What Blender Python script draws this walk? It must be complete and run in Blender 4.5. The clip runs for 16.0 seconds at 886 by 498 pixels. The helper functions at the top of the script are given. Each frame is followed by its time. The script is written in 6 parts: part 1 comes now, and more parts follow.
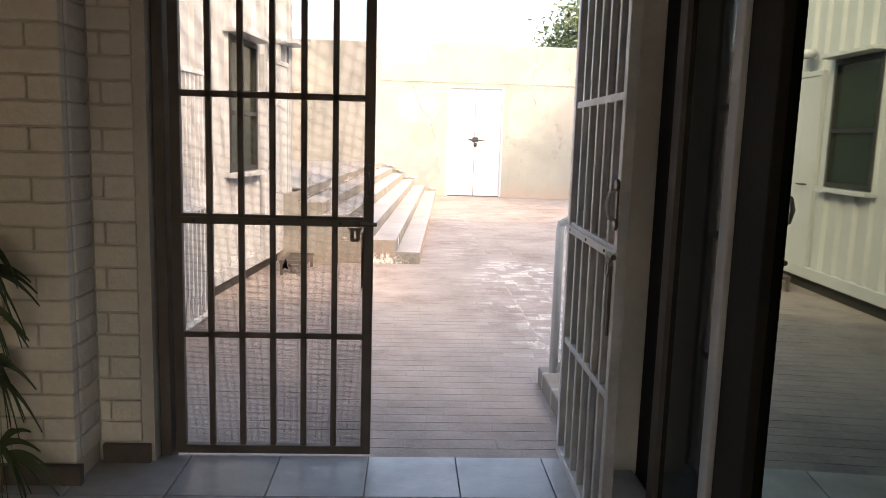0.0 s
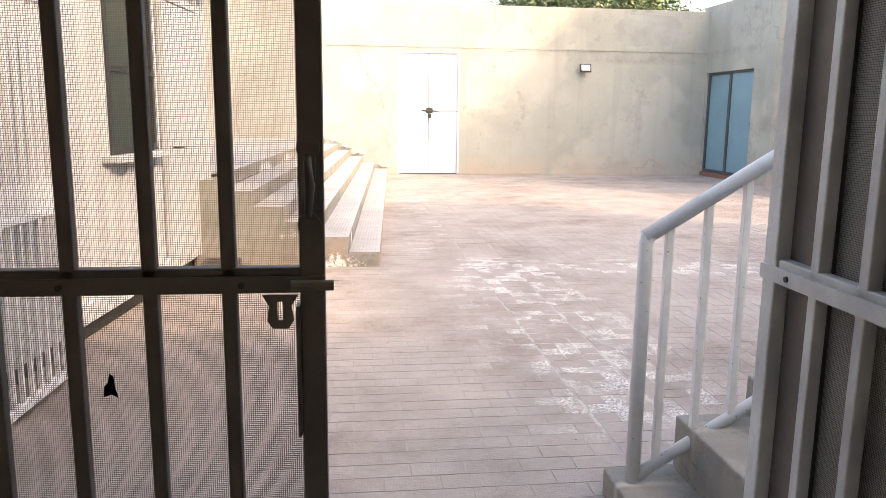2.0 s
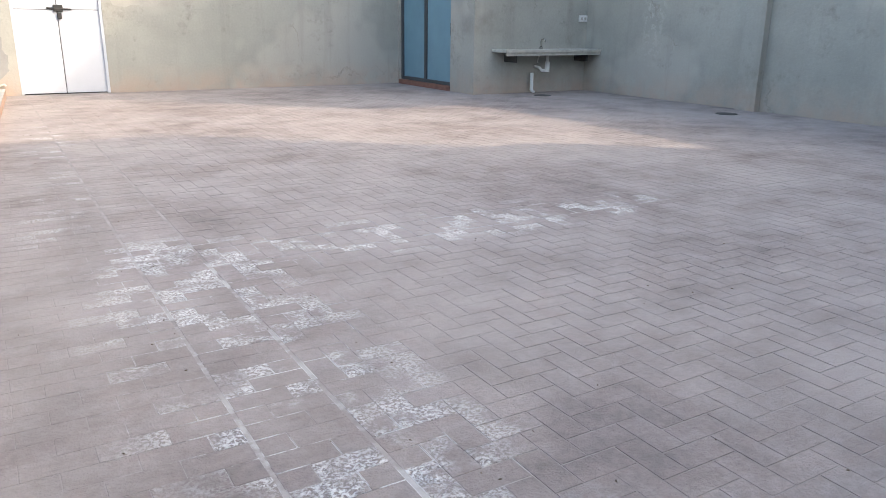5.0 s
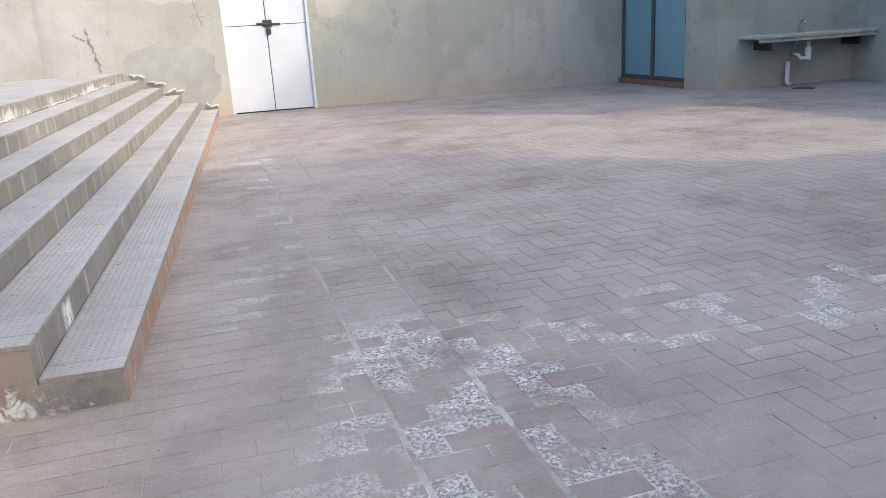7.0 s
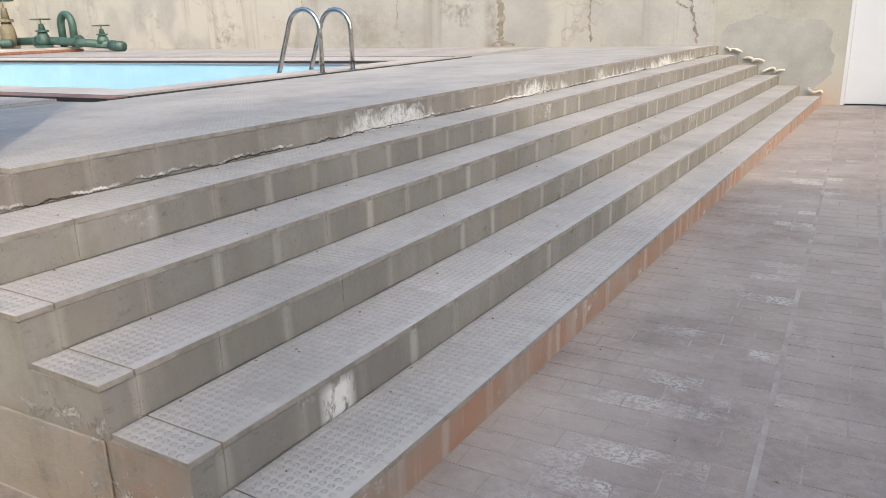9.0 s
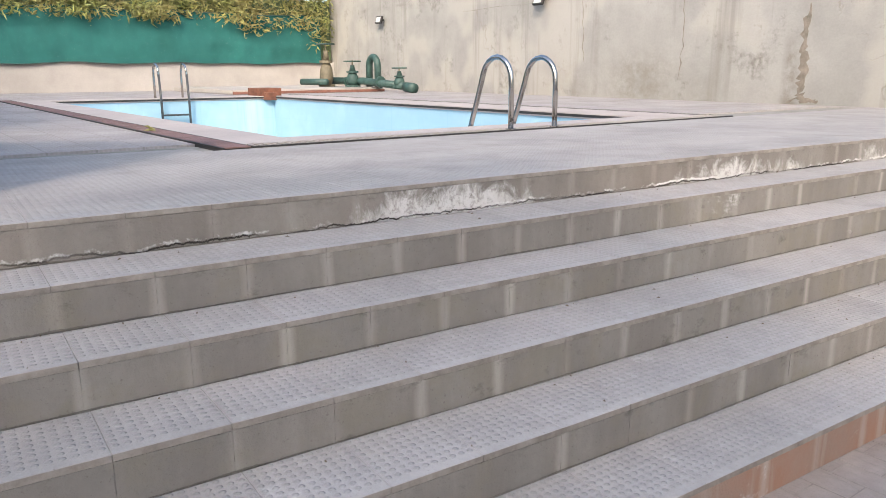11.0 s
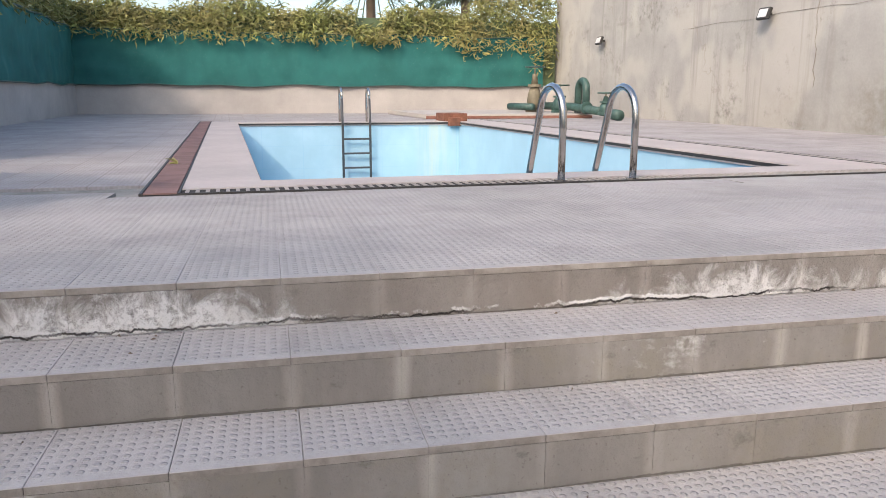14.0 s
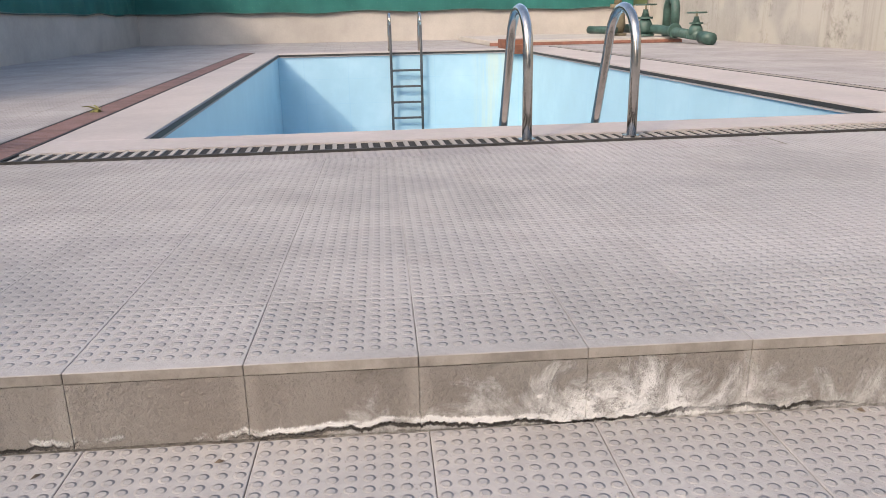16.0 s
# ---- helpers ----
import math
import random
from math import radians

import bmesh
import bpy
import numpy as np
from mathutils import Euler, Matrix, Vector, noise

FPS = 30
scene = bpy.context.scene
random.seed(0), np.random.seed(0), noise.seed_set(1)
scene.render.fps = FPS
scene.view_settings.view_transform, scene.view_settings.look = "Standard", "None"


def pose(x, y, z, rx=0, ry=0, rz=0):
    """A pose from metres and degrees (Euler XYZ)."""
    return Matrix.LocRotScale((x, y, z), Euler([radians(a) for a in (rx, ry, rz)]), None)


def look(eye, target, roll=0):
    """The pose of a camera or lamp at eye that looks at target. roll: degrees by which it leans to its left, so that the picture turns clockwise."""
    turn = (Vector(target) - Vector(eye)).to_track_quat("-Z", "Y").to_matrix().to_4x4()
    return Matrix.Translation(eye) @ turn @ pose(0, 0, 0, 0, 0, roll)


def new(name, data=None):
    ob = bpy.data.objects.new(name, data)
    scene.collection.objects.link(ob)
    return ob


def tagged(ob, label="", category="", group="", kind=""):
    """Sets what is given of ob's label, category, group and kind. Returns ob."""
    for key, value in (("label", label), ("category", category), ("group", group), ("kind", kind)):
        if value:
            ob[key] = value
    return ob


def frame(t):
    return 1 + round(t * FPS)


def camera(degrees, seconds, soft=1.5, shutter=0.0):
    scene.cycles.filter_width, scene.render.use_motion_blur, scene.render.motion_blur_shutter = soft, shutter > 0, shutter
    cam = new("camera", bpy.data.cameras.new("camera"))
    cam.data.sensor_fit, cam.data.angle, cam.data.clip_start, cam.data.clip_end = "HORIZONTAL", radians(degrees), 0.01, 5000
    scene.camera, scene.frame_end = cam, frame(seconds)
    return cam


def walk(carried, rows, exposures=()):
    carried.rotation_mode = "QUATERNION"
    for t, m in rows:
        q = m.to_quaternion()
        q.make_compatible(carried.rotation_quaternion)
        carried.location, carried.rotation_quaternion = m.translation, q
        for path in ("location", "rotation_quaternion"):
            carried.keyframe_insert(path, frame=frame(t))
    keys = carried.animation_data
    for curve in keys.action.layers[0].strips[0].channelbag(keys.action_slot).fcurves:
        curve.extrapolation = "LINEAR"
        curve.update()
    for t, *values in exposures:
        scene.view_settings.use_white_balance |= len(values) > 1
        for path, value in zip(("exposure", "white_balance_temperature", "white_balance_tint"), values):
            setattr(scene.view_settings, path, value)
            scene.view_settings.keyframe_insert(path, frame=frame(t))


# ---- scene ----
cam = camera(60.8, 16.0, soft=0.5)
PATH = [
    (0, (-0.157, -3.157, 1.526), (-0.061, -1.18, 1.237), 1.7),
    (0.5, (-0.186, -2.712, 1.5), (-0.096, -0.738, 1.192), 1.2),
    (1, (-0.236, -2.197, 1.504), (-0.131, -0.225, 1.185), 0.6),
    (1.5, (-0.232, -1.667, 1.488), (-0.087, 0.3, 1.157), 0.5),
    (2, (-0.257, -1.161, 1.446), (-0.019, 0.793, 1.094), 0.7),
    (2.5, (-0.22, -0.662, 1.419), (0.208, 1.249, 1.01), 0.6),
    (3, (-0.124, -0.19, 1.419), (0.484, 1.656, 0.951), 1.0),
    (3.5, (-0.032, 0.226, 1.414), (0.787, 1.977, 0.901), 1.0),
    (4, (0.1, 0.529, 1.402), (1.019, 2.221, 0.86), 2.6),
    (6.5, (0.387, 2.717, 1.344), (1.451, 4.301, 0.745), -2.3),
    (7, (0.437, 3.101, 1.295), (0.977, 4.943, 0.731), -3.4),
    (7.5, (0.574, 3.573, 1.265), (0.598, 5.511, 0.769), -2.2),
    (8, (0.714, 4.008, 1.288), (0.386, 5.907, 0.754), -2.4),
    (8.5, (0.903, 4.445, 1.3), (0.236, 6.238, 0.717), -2.6),
    (9, (1.037, 4.832, 1.307), (0.12, 6.513, 0.729), -1.5),
    (9.5, (1.125, 5.245, 1.314), (0.047, 6.843, 0.779), -1.1),
    (9.7, (1.162, 5.435, 1.317), (0.002, 6.978, 0.797), -1.0),
    (11.8, (1.287, 7.216, 1.374), (-0.399, 8.194, 0.925), -0.4),
    (12, (1.253, 7.363, 1.384), (-0.454, 8.303, 0.933), -0.6),
    (12.5, (1.246, 7.76, 1.384), (-0.504, 8.609, 0.921), -0.5),
    (13, (1.203, 8.16, 1.391), (-0.58, 8.95, 0.949), 0.1),
    (13.5, (1.07, 8.503, 1.413), (-0.763, 9.194, 1.012), 0.4),
    (14, (0.911, 8.884, 1.409), (-0.973, 9.418, 1.002), 0.2),
    (14.5, (0.697, 9.246, 1.428), (-1.202, 9.711, 1.006), 0.1),
    (15, (0.422, 9.573, 1.448), (-1.477, 10.0, 0.988), -0.1),
    (15.5, (0.213, 9.87, 1.433), (-1.686, 10.209, 0.905), -0.4),
    (16, (-0.075, 10.09, 1.422), (-1.97, 10.335, 0.832), -1.0),
]
EXPOSURE = [
    (0, 2.65, 8100, 13), (1, 2.85, 8100, 13), (2, 2.7, 8200, 12), (2.5, 2.5, 8200, 11), (3, 2.15, 8100, 9), (4, 2.12, 7450, 7), (6.5, 2.25, 6650, 6), (7, 1.76, 6500, 4),
    (7.5, 1.64, 6600, 2), (9, 1.47, 6750, 4), (12, 1.42, 6600, 9), (14.5, 1.22, 6700, 10), (16, 1.2, 6950, 10),
]
walk(cam, [(t, look(eye, target, roll)) for t, eye, target, roll in PATH], EXPOSURE)

# ---------------------------------------------------------------- light
world = bpy.data.worlds.new("world")
scene.world = world
world.use_nodes = True
wn = world.node_tree
sky = wn.nodes.new("ShaderNodeTexSky")
sky.sky_type = 'NISHITA'
sky.sun_disc = False
sky.sun_elevation = radians(35.5)
sky.sun_rotation = radians(132.8)
sky.air_density, sky.dust_density, sky.ozone_density = 1.0, 3.5, 1.3
wn.nodes["Background"].inputs[1].default_value = 0.15
wn.links.new(sky.outputs[0], wn.nodes["Background"].inputs[0])
sun_data = bpy.data.lights.new("sun", 'SUN')
sun_data.energy, sun_data.angle, sun_data.color = 0.75, radians(1.3), (1.0, 0.83, 0.69)
sun = new("sun", sun_data)
sun.matrix_world = look((21.6, -20, 21), (0, 0, 0))


# ---------------------------------------------------------------- materials
Y0 = 5.95          # the steps' near end
SPLASH_Y = 6.52
TILE_Y = 6.06          # where the steps' tile joints start
def node(nt, kind, **kw):
    n = nt.nodes.new(kind)
    for k, v in kw.items():
        if k == "op":
            n.operation = v
        else:
            n.inputs[k].default_value = v
    return n


def noise_fac(nt, vec, scale, lo, hi, detail=6, rough=0.6):
    """A noise stretched from lo..hi to 0..1."""
    n = node(nt, "ShaderNodeTexNoise", Scale=scale, Detail=detail, Roughness=rough)
    nt.links.new(vec, n.inputs["Vector"])
    m = nt.nodes.new("ShaderNodeMapRange")
    m.inputs["From Min"].default_value, m.inputs["From Max"].default_value = lo, hi
    nt.links.new(n.outputs[0], m.inputs["Value"])
    return m.outputs[0]


def blend(nt, fac, a, b):
    """Mixes two colours (tuples or sockets)."""
    m = nt.nodes.new("ShaderNodeMix")
    m.data_type = 'RGBA'
    for sock, v in ((m.inputs[6], a), (m.inputs[7], b)):
        if isinstance(v, tuple):
            sock.default_value = (*v, 1)
        else:
            nt.links.new(v, sock)
    if isinstance(fac, float):
        m.inputs[0].default_value = fac
    else:
        nt.links.new(fac, m.inputs[0])
    return m.outputs[2]


def times(nt, a, b):
    m = nt.nodes.new("ShaderNodeMath")
    m.operation = 'MULTIPLY'
    for sock, v in ((m.inputs[0], a), (m.inputs[1], b)):
        if isinstance(v, (int, float)):
            sock.default_value = v
        else:
            nt.links.new(v, sock)
    return m.outputs[0]


def plus(nt, a, b):
    m = nt.nodes.new("ShaderNodeMath")
    m.operation = 'ADD'
    for sock, v in ((m.inputs[0], a), (m.inputs[1], b)):
        if isinstance(v, (int, float)):
            sock.default_value = v
        else:
            nt.links.new(v, sock)
    return m.outputs[0]


def stretched(nt, pos, sx, sy, sz, turn=0):
    mp = nt.nodes.new("ShaderNodeMapping")
    mp.inputs["Scale"].default_value = (sx, sy, sz)
    mp.inputs["Rotation"].default_value = (0, 0, radians(turn))
    nt.links.new(pos, mp.inputs["Vector"])
    return mp.outputs[0]


def z_ramp(nt, pos, lo, hi):
    """0 at height lo, 1 at height hi."""
    s = nt.nodes.new("ShaderNodeSeparateXYZ")
    nt.links.new(pos, s.inputs[0])
    m = nt.nodes.new("ShaderNodeMapRange")
    m.inputs["From Min"].default_value, m.inputs["From Max"].default_value = lo, hi
    nt.links.new(s.outputs[2], m.inputs["Value"])
    return m.outputs[0]


def facing_up(nt, least=0.95):
    """1 on faces that look up."""
    s = nt.nodes.new("ShaderNodeSeparateXYZ")
    nt.links.new(nt.nodes.new("ShaderNodeNewGeometry").outputs["True Normal"], s.inputs[0])
    g = nt.nodes.new("ShaderNodeMath")
    g.operation = 'GREATER_THAN'
    g.inputs[1].default_value = least
    nt.links.new(s.outputs[2], g.inputs[0])
    return g.outputs[0]


def studs(nt, pos, pitch, radius, turn=0):
    """Round studs on a square grid: 1 on a stud, 0 between."""
    v = stretched(nt, pos, 1 / pitch, 1 / pitch, 0, turn)
    fr = nt.nodes.new("ShaderNodeVectorMath")
    fr.operation = 'FRACTION'
    nt.links.new(v, fr.inputs[0])
    d = nt.nodes.new("ShaderNodeVectorMath")
    d.operation = 'DISTANCE'
    d.inputs[1].default_value = (0.5, 0.5, 0)
    nt.links.new(fr.outputs[0], d.inputs[0])
    m = nt.nodes.new("ShaderNodeMapRange")
    m.interpolation_type = 'SMOOTHSTEP'
    m.inputs["From Min"].default_value, m.inputs["From Max"].default_value = radius * 1.25, radius * 0.7
    nt.links.new(d.outputs["Value"], m.inputs["Value"])
    return m.outputs[0]


def surface(name, build=None, colour=(0.5, 0.5, 0.5), rough=0.8, metal=0.0, grain=0.15, grain_scale=30, patch=0.2, patch_scale=1.3,
            relief=0.3, relief_scale=60, depth=0.004, vary=0.0, spec=0.5):
    """A rough surface with patches and grain. build(nt, pos, colour) may add stains and give a height of its own."""
    m = bpy.data.materials.new(name)
    m.use_nodes = True
    nt = m.node_tree
    bs = nt.nodes["Principled BSDF"]
    pos = nt.nodes.new("ShaderNodeNewGeometry").outputs["Position"]
    dark = tuple(c * (1 - patch) for c in colour)
    light = tuple(min(1, c * (1 + patch * 0.6)) for c in colour)
    col = blend(nt, noise_fac(nt, pos, patch_scale, 0.3, 0.7), dark, light)
    if grain:
        col = blend(nt, times(nt, noise_fac(nt, pos, grain_scale, 0.35, 0.75), grain), col, tuple(c * 0.45 for c in colour))
    if vary:
        info = nt.nodes.new("ShaderNodeObjectInfo").outputs["Random"]
        isl = nt.nodes.new("ShaderNodeNewGeometry").outputs["Random Per Island"]
        both = nt.nodes.new("ShaderNodeMath")
        both.operation = 'FRACT'
        nt.links.new(plus(nt, info, isl), both.inputs[0])
        hsv = nt.nodes.new("ShaderNodeHueSaturation")
        nt.links.new(col, hsv.inputs["Color"])
        nt.links.new(plus(nt, times(nt, both.outputs[0], vary * 2), 1 - vary), hsv.inputs["Value"])
        col = hsv.outputs[0]
    high = noise_fac(nt, pos, relief_scale, 0.2, 0.8)
    high = times(nt, high, relief)
    if build:
        col, extra = build(nt, pos, col)
        if extra is not None:
            high = plus(nt, high, extra)
    nt.links.new(col, bs.inputs["Base Color"])
    bs.inputs["Roughness"].default_value, bs.inputs["Metallic"].default_value = rough, metal
    bs.inputs["Specular IOR Level"].default_value = spec
    bu = node(nt, "ShaderNodeBump", Strength=1.0, Distance=depth)
    nt.links.new(high, bu.inputs["Height"])
    nt.links.new(bu.outputs[0], bs.inputs["Normal"])
    return m


def salt(nt, pos, col, amount, scale=2.2, lo=0.55, hi=0.68, sy=1.0):
    """White salt bloom in ragged patches, with fine veins."""
    a = noise_fac(nt, stretched(nt, pos, 1, sy, 1.5), scale, lo, hi, 9, 0.72)
    b = noise_fac(nt, pos, 34, 0.38, 0.56, 5)
    m = times(nt, times(nt, a, b), amount)
    return blend(nt, m, col, (0.78, 0.77, 0.76)), m


def strip(nt, pos, x0, y0, x1, y1, w):
    """1 in a band of half-width w along a line of the plan, fading at its rim."""
    L, a = math.hypot(x1 - x0, y1 - y0), math.atan2(y1 - y0, x1 - x0)
    mp = nt.nodes.new("ShaderNodeMapping")
    mp.inputs["Rotation"].default_value = (0, 0, -a)
    ca, sa = math.cos(a), math.sin(a)
    mp.inputs["Location"].default_value = (-(ca * x0 + sa * y0), -(-sa * x0 + ca * y0), 0)
    nt.links.new(pos, mp.inputs["Vector"])
    s = nt.nodes.new("ShaderNodeSeparateXYZ")
    nt.links.new(mp.outputs[0], s.inputs[0])
    ab = nt.nodes.new("ShaderNodeMath")
    ab.operation = 'ABSOLUTE'
    nt.links.new(s.outputs[1], ab.inputs[0])
    v = nt.nodes.new("ShaderNodeMapRange")
    v.inputs["From Min"].default_value, v.inputs["From Max"].default_value = w, w * 0.3
    nt.links.new(ab.outputs[0], v.inputs["Value"])
    u0 = nt.nodes.new("ShaderNodeMapRange")
    u0.inputs["From Min"].default_value, u0.inputs["From Max"].default_value = -0.2, 0.3
    nt.links.new(s.outputs[0], u0.inputs["Value"])
    u1 = nt.nodes.new("ShaderNodeMapRange")
    u1.inputs["From Min"].default_value, u1.inputs["From Max"].default_value = L + 0.2, L - 0.4
    nt.links.new(s.outputs[0], u1.inputs["Value"])
    return times(nt, v.outputs[0], times(nt, u0.outputs[0], u1.outputs[0]))


def salt_zone(nt, pos):
    """Where the paving sweats salt: along the two plain courses of the yard."""
    z = plus(nt, strip(nt, pos, 1.15, 1.9, 1.15, 6.3, 0.75), strip(nt, pos, 0.9, 5.83, 5.0, 5.72, 0.5))
    z = plus(nt, z, times(nt, strip(nt, pos, 0.6, 6.2, 0.9, 13.0, 0.4), 0.4))
    m = nt.nodes.new("ShaderNodeMath")
    m.operation = 'MINIMUM'
    m.inputs[1].default_value = 1.0
    nt.links.new(z, m.inputs[0])
    return times(nt, m.outputs[0], noise_fac(nt, pos, 2.3, 0.33, 0.55, 4))


def brick_chance(nt):
    f = nt.nodes.new("ShaderNodeMath")
    f.operation = 'FRACT'
    r = plus(nt, nt.nodes.new("ShaderNodeObjectInfo").outputs["Random"], nt.nodes.new("ShaderNodeNewGeometry").outputs["Random Per Island"])
    nt.links.new(times(nt, r, 7.31), f.inputs[0])
    return f.outputs[0]


def yard_build(nt, pos, col):
    dust = noise_fac(nt, pos, 0.55, 0.36, 0.62, 5)
    col = blend(nt, times(nt, dust, 0.7), col, (0.39, 0.342, 0.315))
    col = blend(nt, times(nt, noise_fac(nt, pos, 6.0, 0.5, 0.68, 7, 0.7), 0.35), col, (0.30, 0.235, 0.215))
    # dark scuffs lying across, fine pits
    col = blend(nt, times(nt, noise_fac(nt, stretched(nt, pos, 0.35, 1.5, 1), 20, 0.55, 0.68, 8, 0.75), 0.35), col, (0.17, 0.15, 0.145))
    col = blend(nt, times(nt, noise_fac(nt, pos, 240, 0.62, 0.7, 2), 0.35), col, (0.14, 0.12, 0.11))
    # salt: some bricks whole, others along their rims
    zone = salt_zone(nt, pos)
    pick = nt.nodes.new("ShaderNodeMapRange")
    pick.inputs["From Min"].default_value, pick.inputs["From Max"].default_value = 0.74, 0.92
    nt.links.new(plus(nt, brick_chance(nt), times(nt, zone, 0.36)), pick.inputs["Value"])
    v = node(nt, "ShaderNodeTexNoise", Scale=64.0, Detail=7.0, Roughness=0.7, Distortion=0.5)
    nt.links.new(pos, v.inputs["Vector"])
    vein = nt.nodes.new("ShaderNodeMapRange")
    vein.inputs["From Min"].default_value, vein.inputs["From Max"].default_value = 0.44, 0.54
    nt.links.new(v.outputs[0], vein.inputs["Value"])
    m = times(nt, times(nt, pick.outputs[0], zone), times(nt, vein.outputs[0], noise_fac(nt, pos, 7, 0.36, 0.52, 5)))
    flat = nt.nodes.new("ShaderNodeMath")
    flat.operation = 'SUBTRACT'
    flat.inputs[0].default_value = 1.0
    nt.links.new(facing_up(nt), flat.inputs[1])
    rim = times(nt, times(nt, flat.outputs[0], zone), noise_fac(nt, pos, 4.5, 0.48, 0.56, 6, 0.7))
    col = blend(nt, times(nt, m, 0.95), col, (0.76, 0.74, 0.72))
    col = blend(nt, times(nt, rim, 0.85), col, (0.72, 0.70, 0.68))
    return col, times(nt, m, 0.6)


def mortar_build(nt, pos, col):
    col = blend(nt, times(nt, noise_fac(nt, pos, 3.2, 0.46, 0.58, 7, 0.7), 0.8), col, (0.355, 0.312, 0.288))
    m = times(nt, salt_zone(nt, pos), noise_fac(nt, pos, 4.5, 0.46, 0.55, 6, 0.7))
    return blend(nt, times(nt, m, 0.38), col, (0.62, 0.60, 0.58)), None


def dirty(nt, pos, col, s):
    """Pale dust between the darker studs, stains, dark specks."""
    col = blend(nt, times(nt, s, 0.30), col, (0.275, 0.27, 0.255))
    col = blend(nt, times(nt, noise_fac(nt, pos, 5.5, 0.52, 0.66, 8, 0.7), 0.35), col, (0.29, 0.265, 0.245))
    return blend(nt, times(nt, noise_fac(nt, pos, 120, 0.66, 0.72, 3), 0.5), col, (0.16, 0.145, 0.13))


def stud_build(nt, pos, col, nosing=0.0):
    own = nt.nodes.new("ShaderNodeTexCoord").outputs["Object"]
    s = studs(nt, own, 0.0294, 0.3)
    if nosing:
        sep = nt.nodes.new("ShaderNodeSeparateXYZ")
        nt.links.new(own, sep.inputs[0])
        g = nt.nodes.new("ShaderNodeMath")
        g.operation = 'LESS_THAN'
        g.inputs[1].default_value = -nosing
        nt.links.new(sep.outputs[0], g.inputs[0])
        s = times(nt, s, g.outputs[0])
    col = blend(nt, times(nt, noise_fac(nt, pos, 2.5, 0.42, 0.62), 0.5), col, (0.44, 0.41, 0.39))
    col, m = salt(nt, pos, col, 0.35, 1.4, 0.62, 0.72)
    # cement body shows on the cut edges, with grit
    up = facing_up(nt, 0.3)
    body = blend(nt, noise_fac(nt, pos, 9, 0.35, 0.65, 8, 0.7), (0.20, 0.18, 0.16), (0.34, 0.31, 0.28))
    col = blend(nt, up, body, dirty(nt, pos, col, s))
    return col, times(nt, times(nt, s, 0.7), up)


def deck_build(nt, pos, col):
    s = studs(nt, pos, 0.0295, 0.3, 0)
    br = node(nt, "ShaderNodeTexBrick", **{"Scale": 1.0, "Mortar Size": 0.006, "Brick Width": 0.298, "Row Height": 0.298, "Color1": (1, 1, 1, 1), "Color2": (0.9, 0.9, 0.9, 1), "Mortar": (0.78, 0.76, 0.75, 1)})
    br.offset = 0.0
    nt.links.new(pos, br.inputs["Vector"])
    mul = nt.nodes.new("ShaderNodeMix")
    mul.data_type, mul.blend_type = 'RGBA', 'MULTIPLY'
    mul.inputs[0].default_value = 1.0
    nt.links.new(col, mul.inputs[6])
    nt.links.new(br.outputs[0], mul.inputs[7])
    col, m = salt(nt, pos, mul.outputs[2], 0.3, 1.1, 0.62, 0.72)
    return dirty(nt, pos, col, s), times(nt, times(nt, s, 0.85), facing_up(nt))


def drips(nt, pos, col, k):
    """Pale lime runs at the upright joints, some long, some short."""
    s = nt.nodes.new("ShaderNodeSeparateXYZ")
    nt.links.new(pos, s.inputs[0])
    f = nt.nodes.new("ShaderNodeMath")
    f.operation = 'PINGPONG'
    f.inputs[1].default_value = 0.5
    nt.links.new(times(nt, plus(nt, s.outputs[1], -TILE_Y), 1 / 0.2955), f.inputs[0])
    wide = plus(nt, f.outputs[0], times(nt, noise_fac(nt, stretched(nt, pos, 1, 1, 0.3), 14, 0.3, 0.7, 5), -0.05))
    r = nt.nodes.new("ShaderNodeMapRange")
    r.inputs["From Min"].default_value, r.inputs["From Max"].default_value = 0.075, 0.0
    nt.links.new(wide, r.inputs["Value"])
    m = times(nt, r.outputs[0], noise_fac(nt, stretched(nt, pos, 1, 1, 0.2), 2.3, 0.38, 0.6, 4))
    return blend(nt, times(nt, m, k), col, (0.50, 0.465, 0.42))


def foot_grime(nt, pos, col):
    """Dark grit packed unevenly into the angle at a panel's foot, and black scuffs under its upper edge."""
    own = nt.nodes.new("ShaderNodeTexCoord").outputs["Object"]
    edge_n = times(nt, noise_fac(nt, stretched(nt, pos, 1, 1, 0), 11, 0.3, 0.7, 8, 0.75), times(nt, noise_fac(nt, pos, 2.1, 0.35, 0.65, 4), 0.012))
    s = nt.nodes.new("ShaderNodeSeparateXYZ")
    nt.links.new(own, s.inputs[0])
    lack = nt.nodes.new("ShaderNodeMath")
    lack.operation = 'LESS_THAN'
    nt.links.new(s.outputs[2], lack.inputs[0])
    nt.links.new(edge_n, lack.inputs[1])
    col = blend(nt, times(nt, lack.outputs[0], 0.6), col, (0.10, 0.09, 0.076))
    top = times(nt, z_ramp(nt, own, 0.085, 0.12), noise_fac(nt, stretched(nt, pos, 1, 1, 2), 9, 0.56, 0.66, 8, 0.75))
    return blend(nt, times(nt, top, 0.6), col, (0.12, 0.11, 0.095))


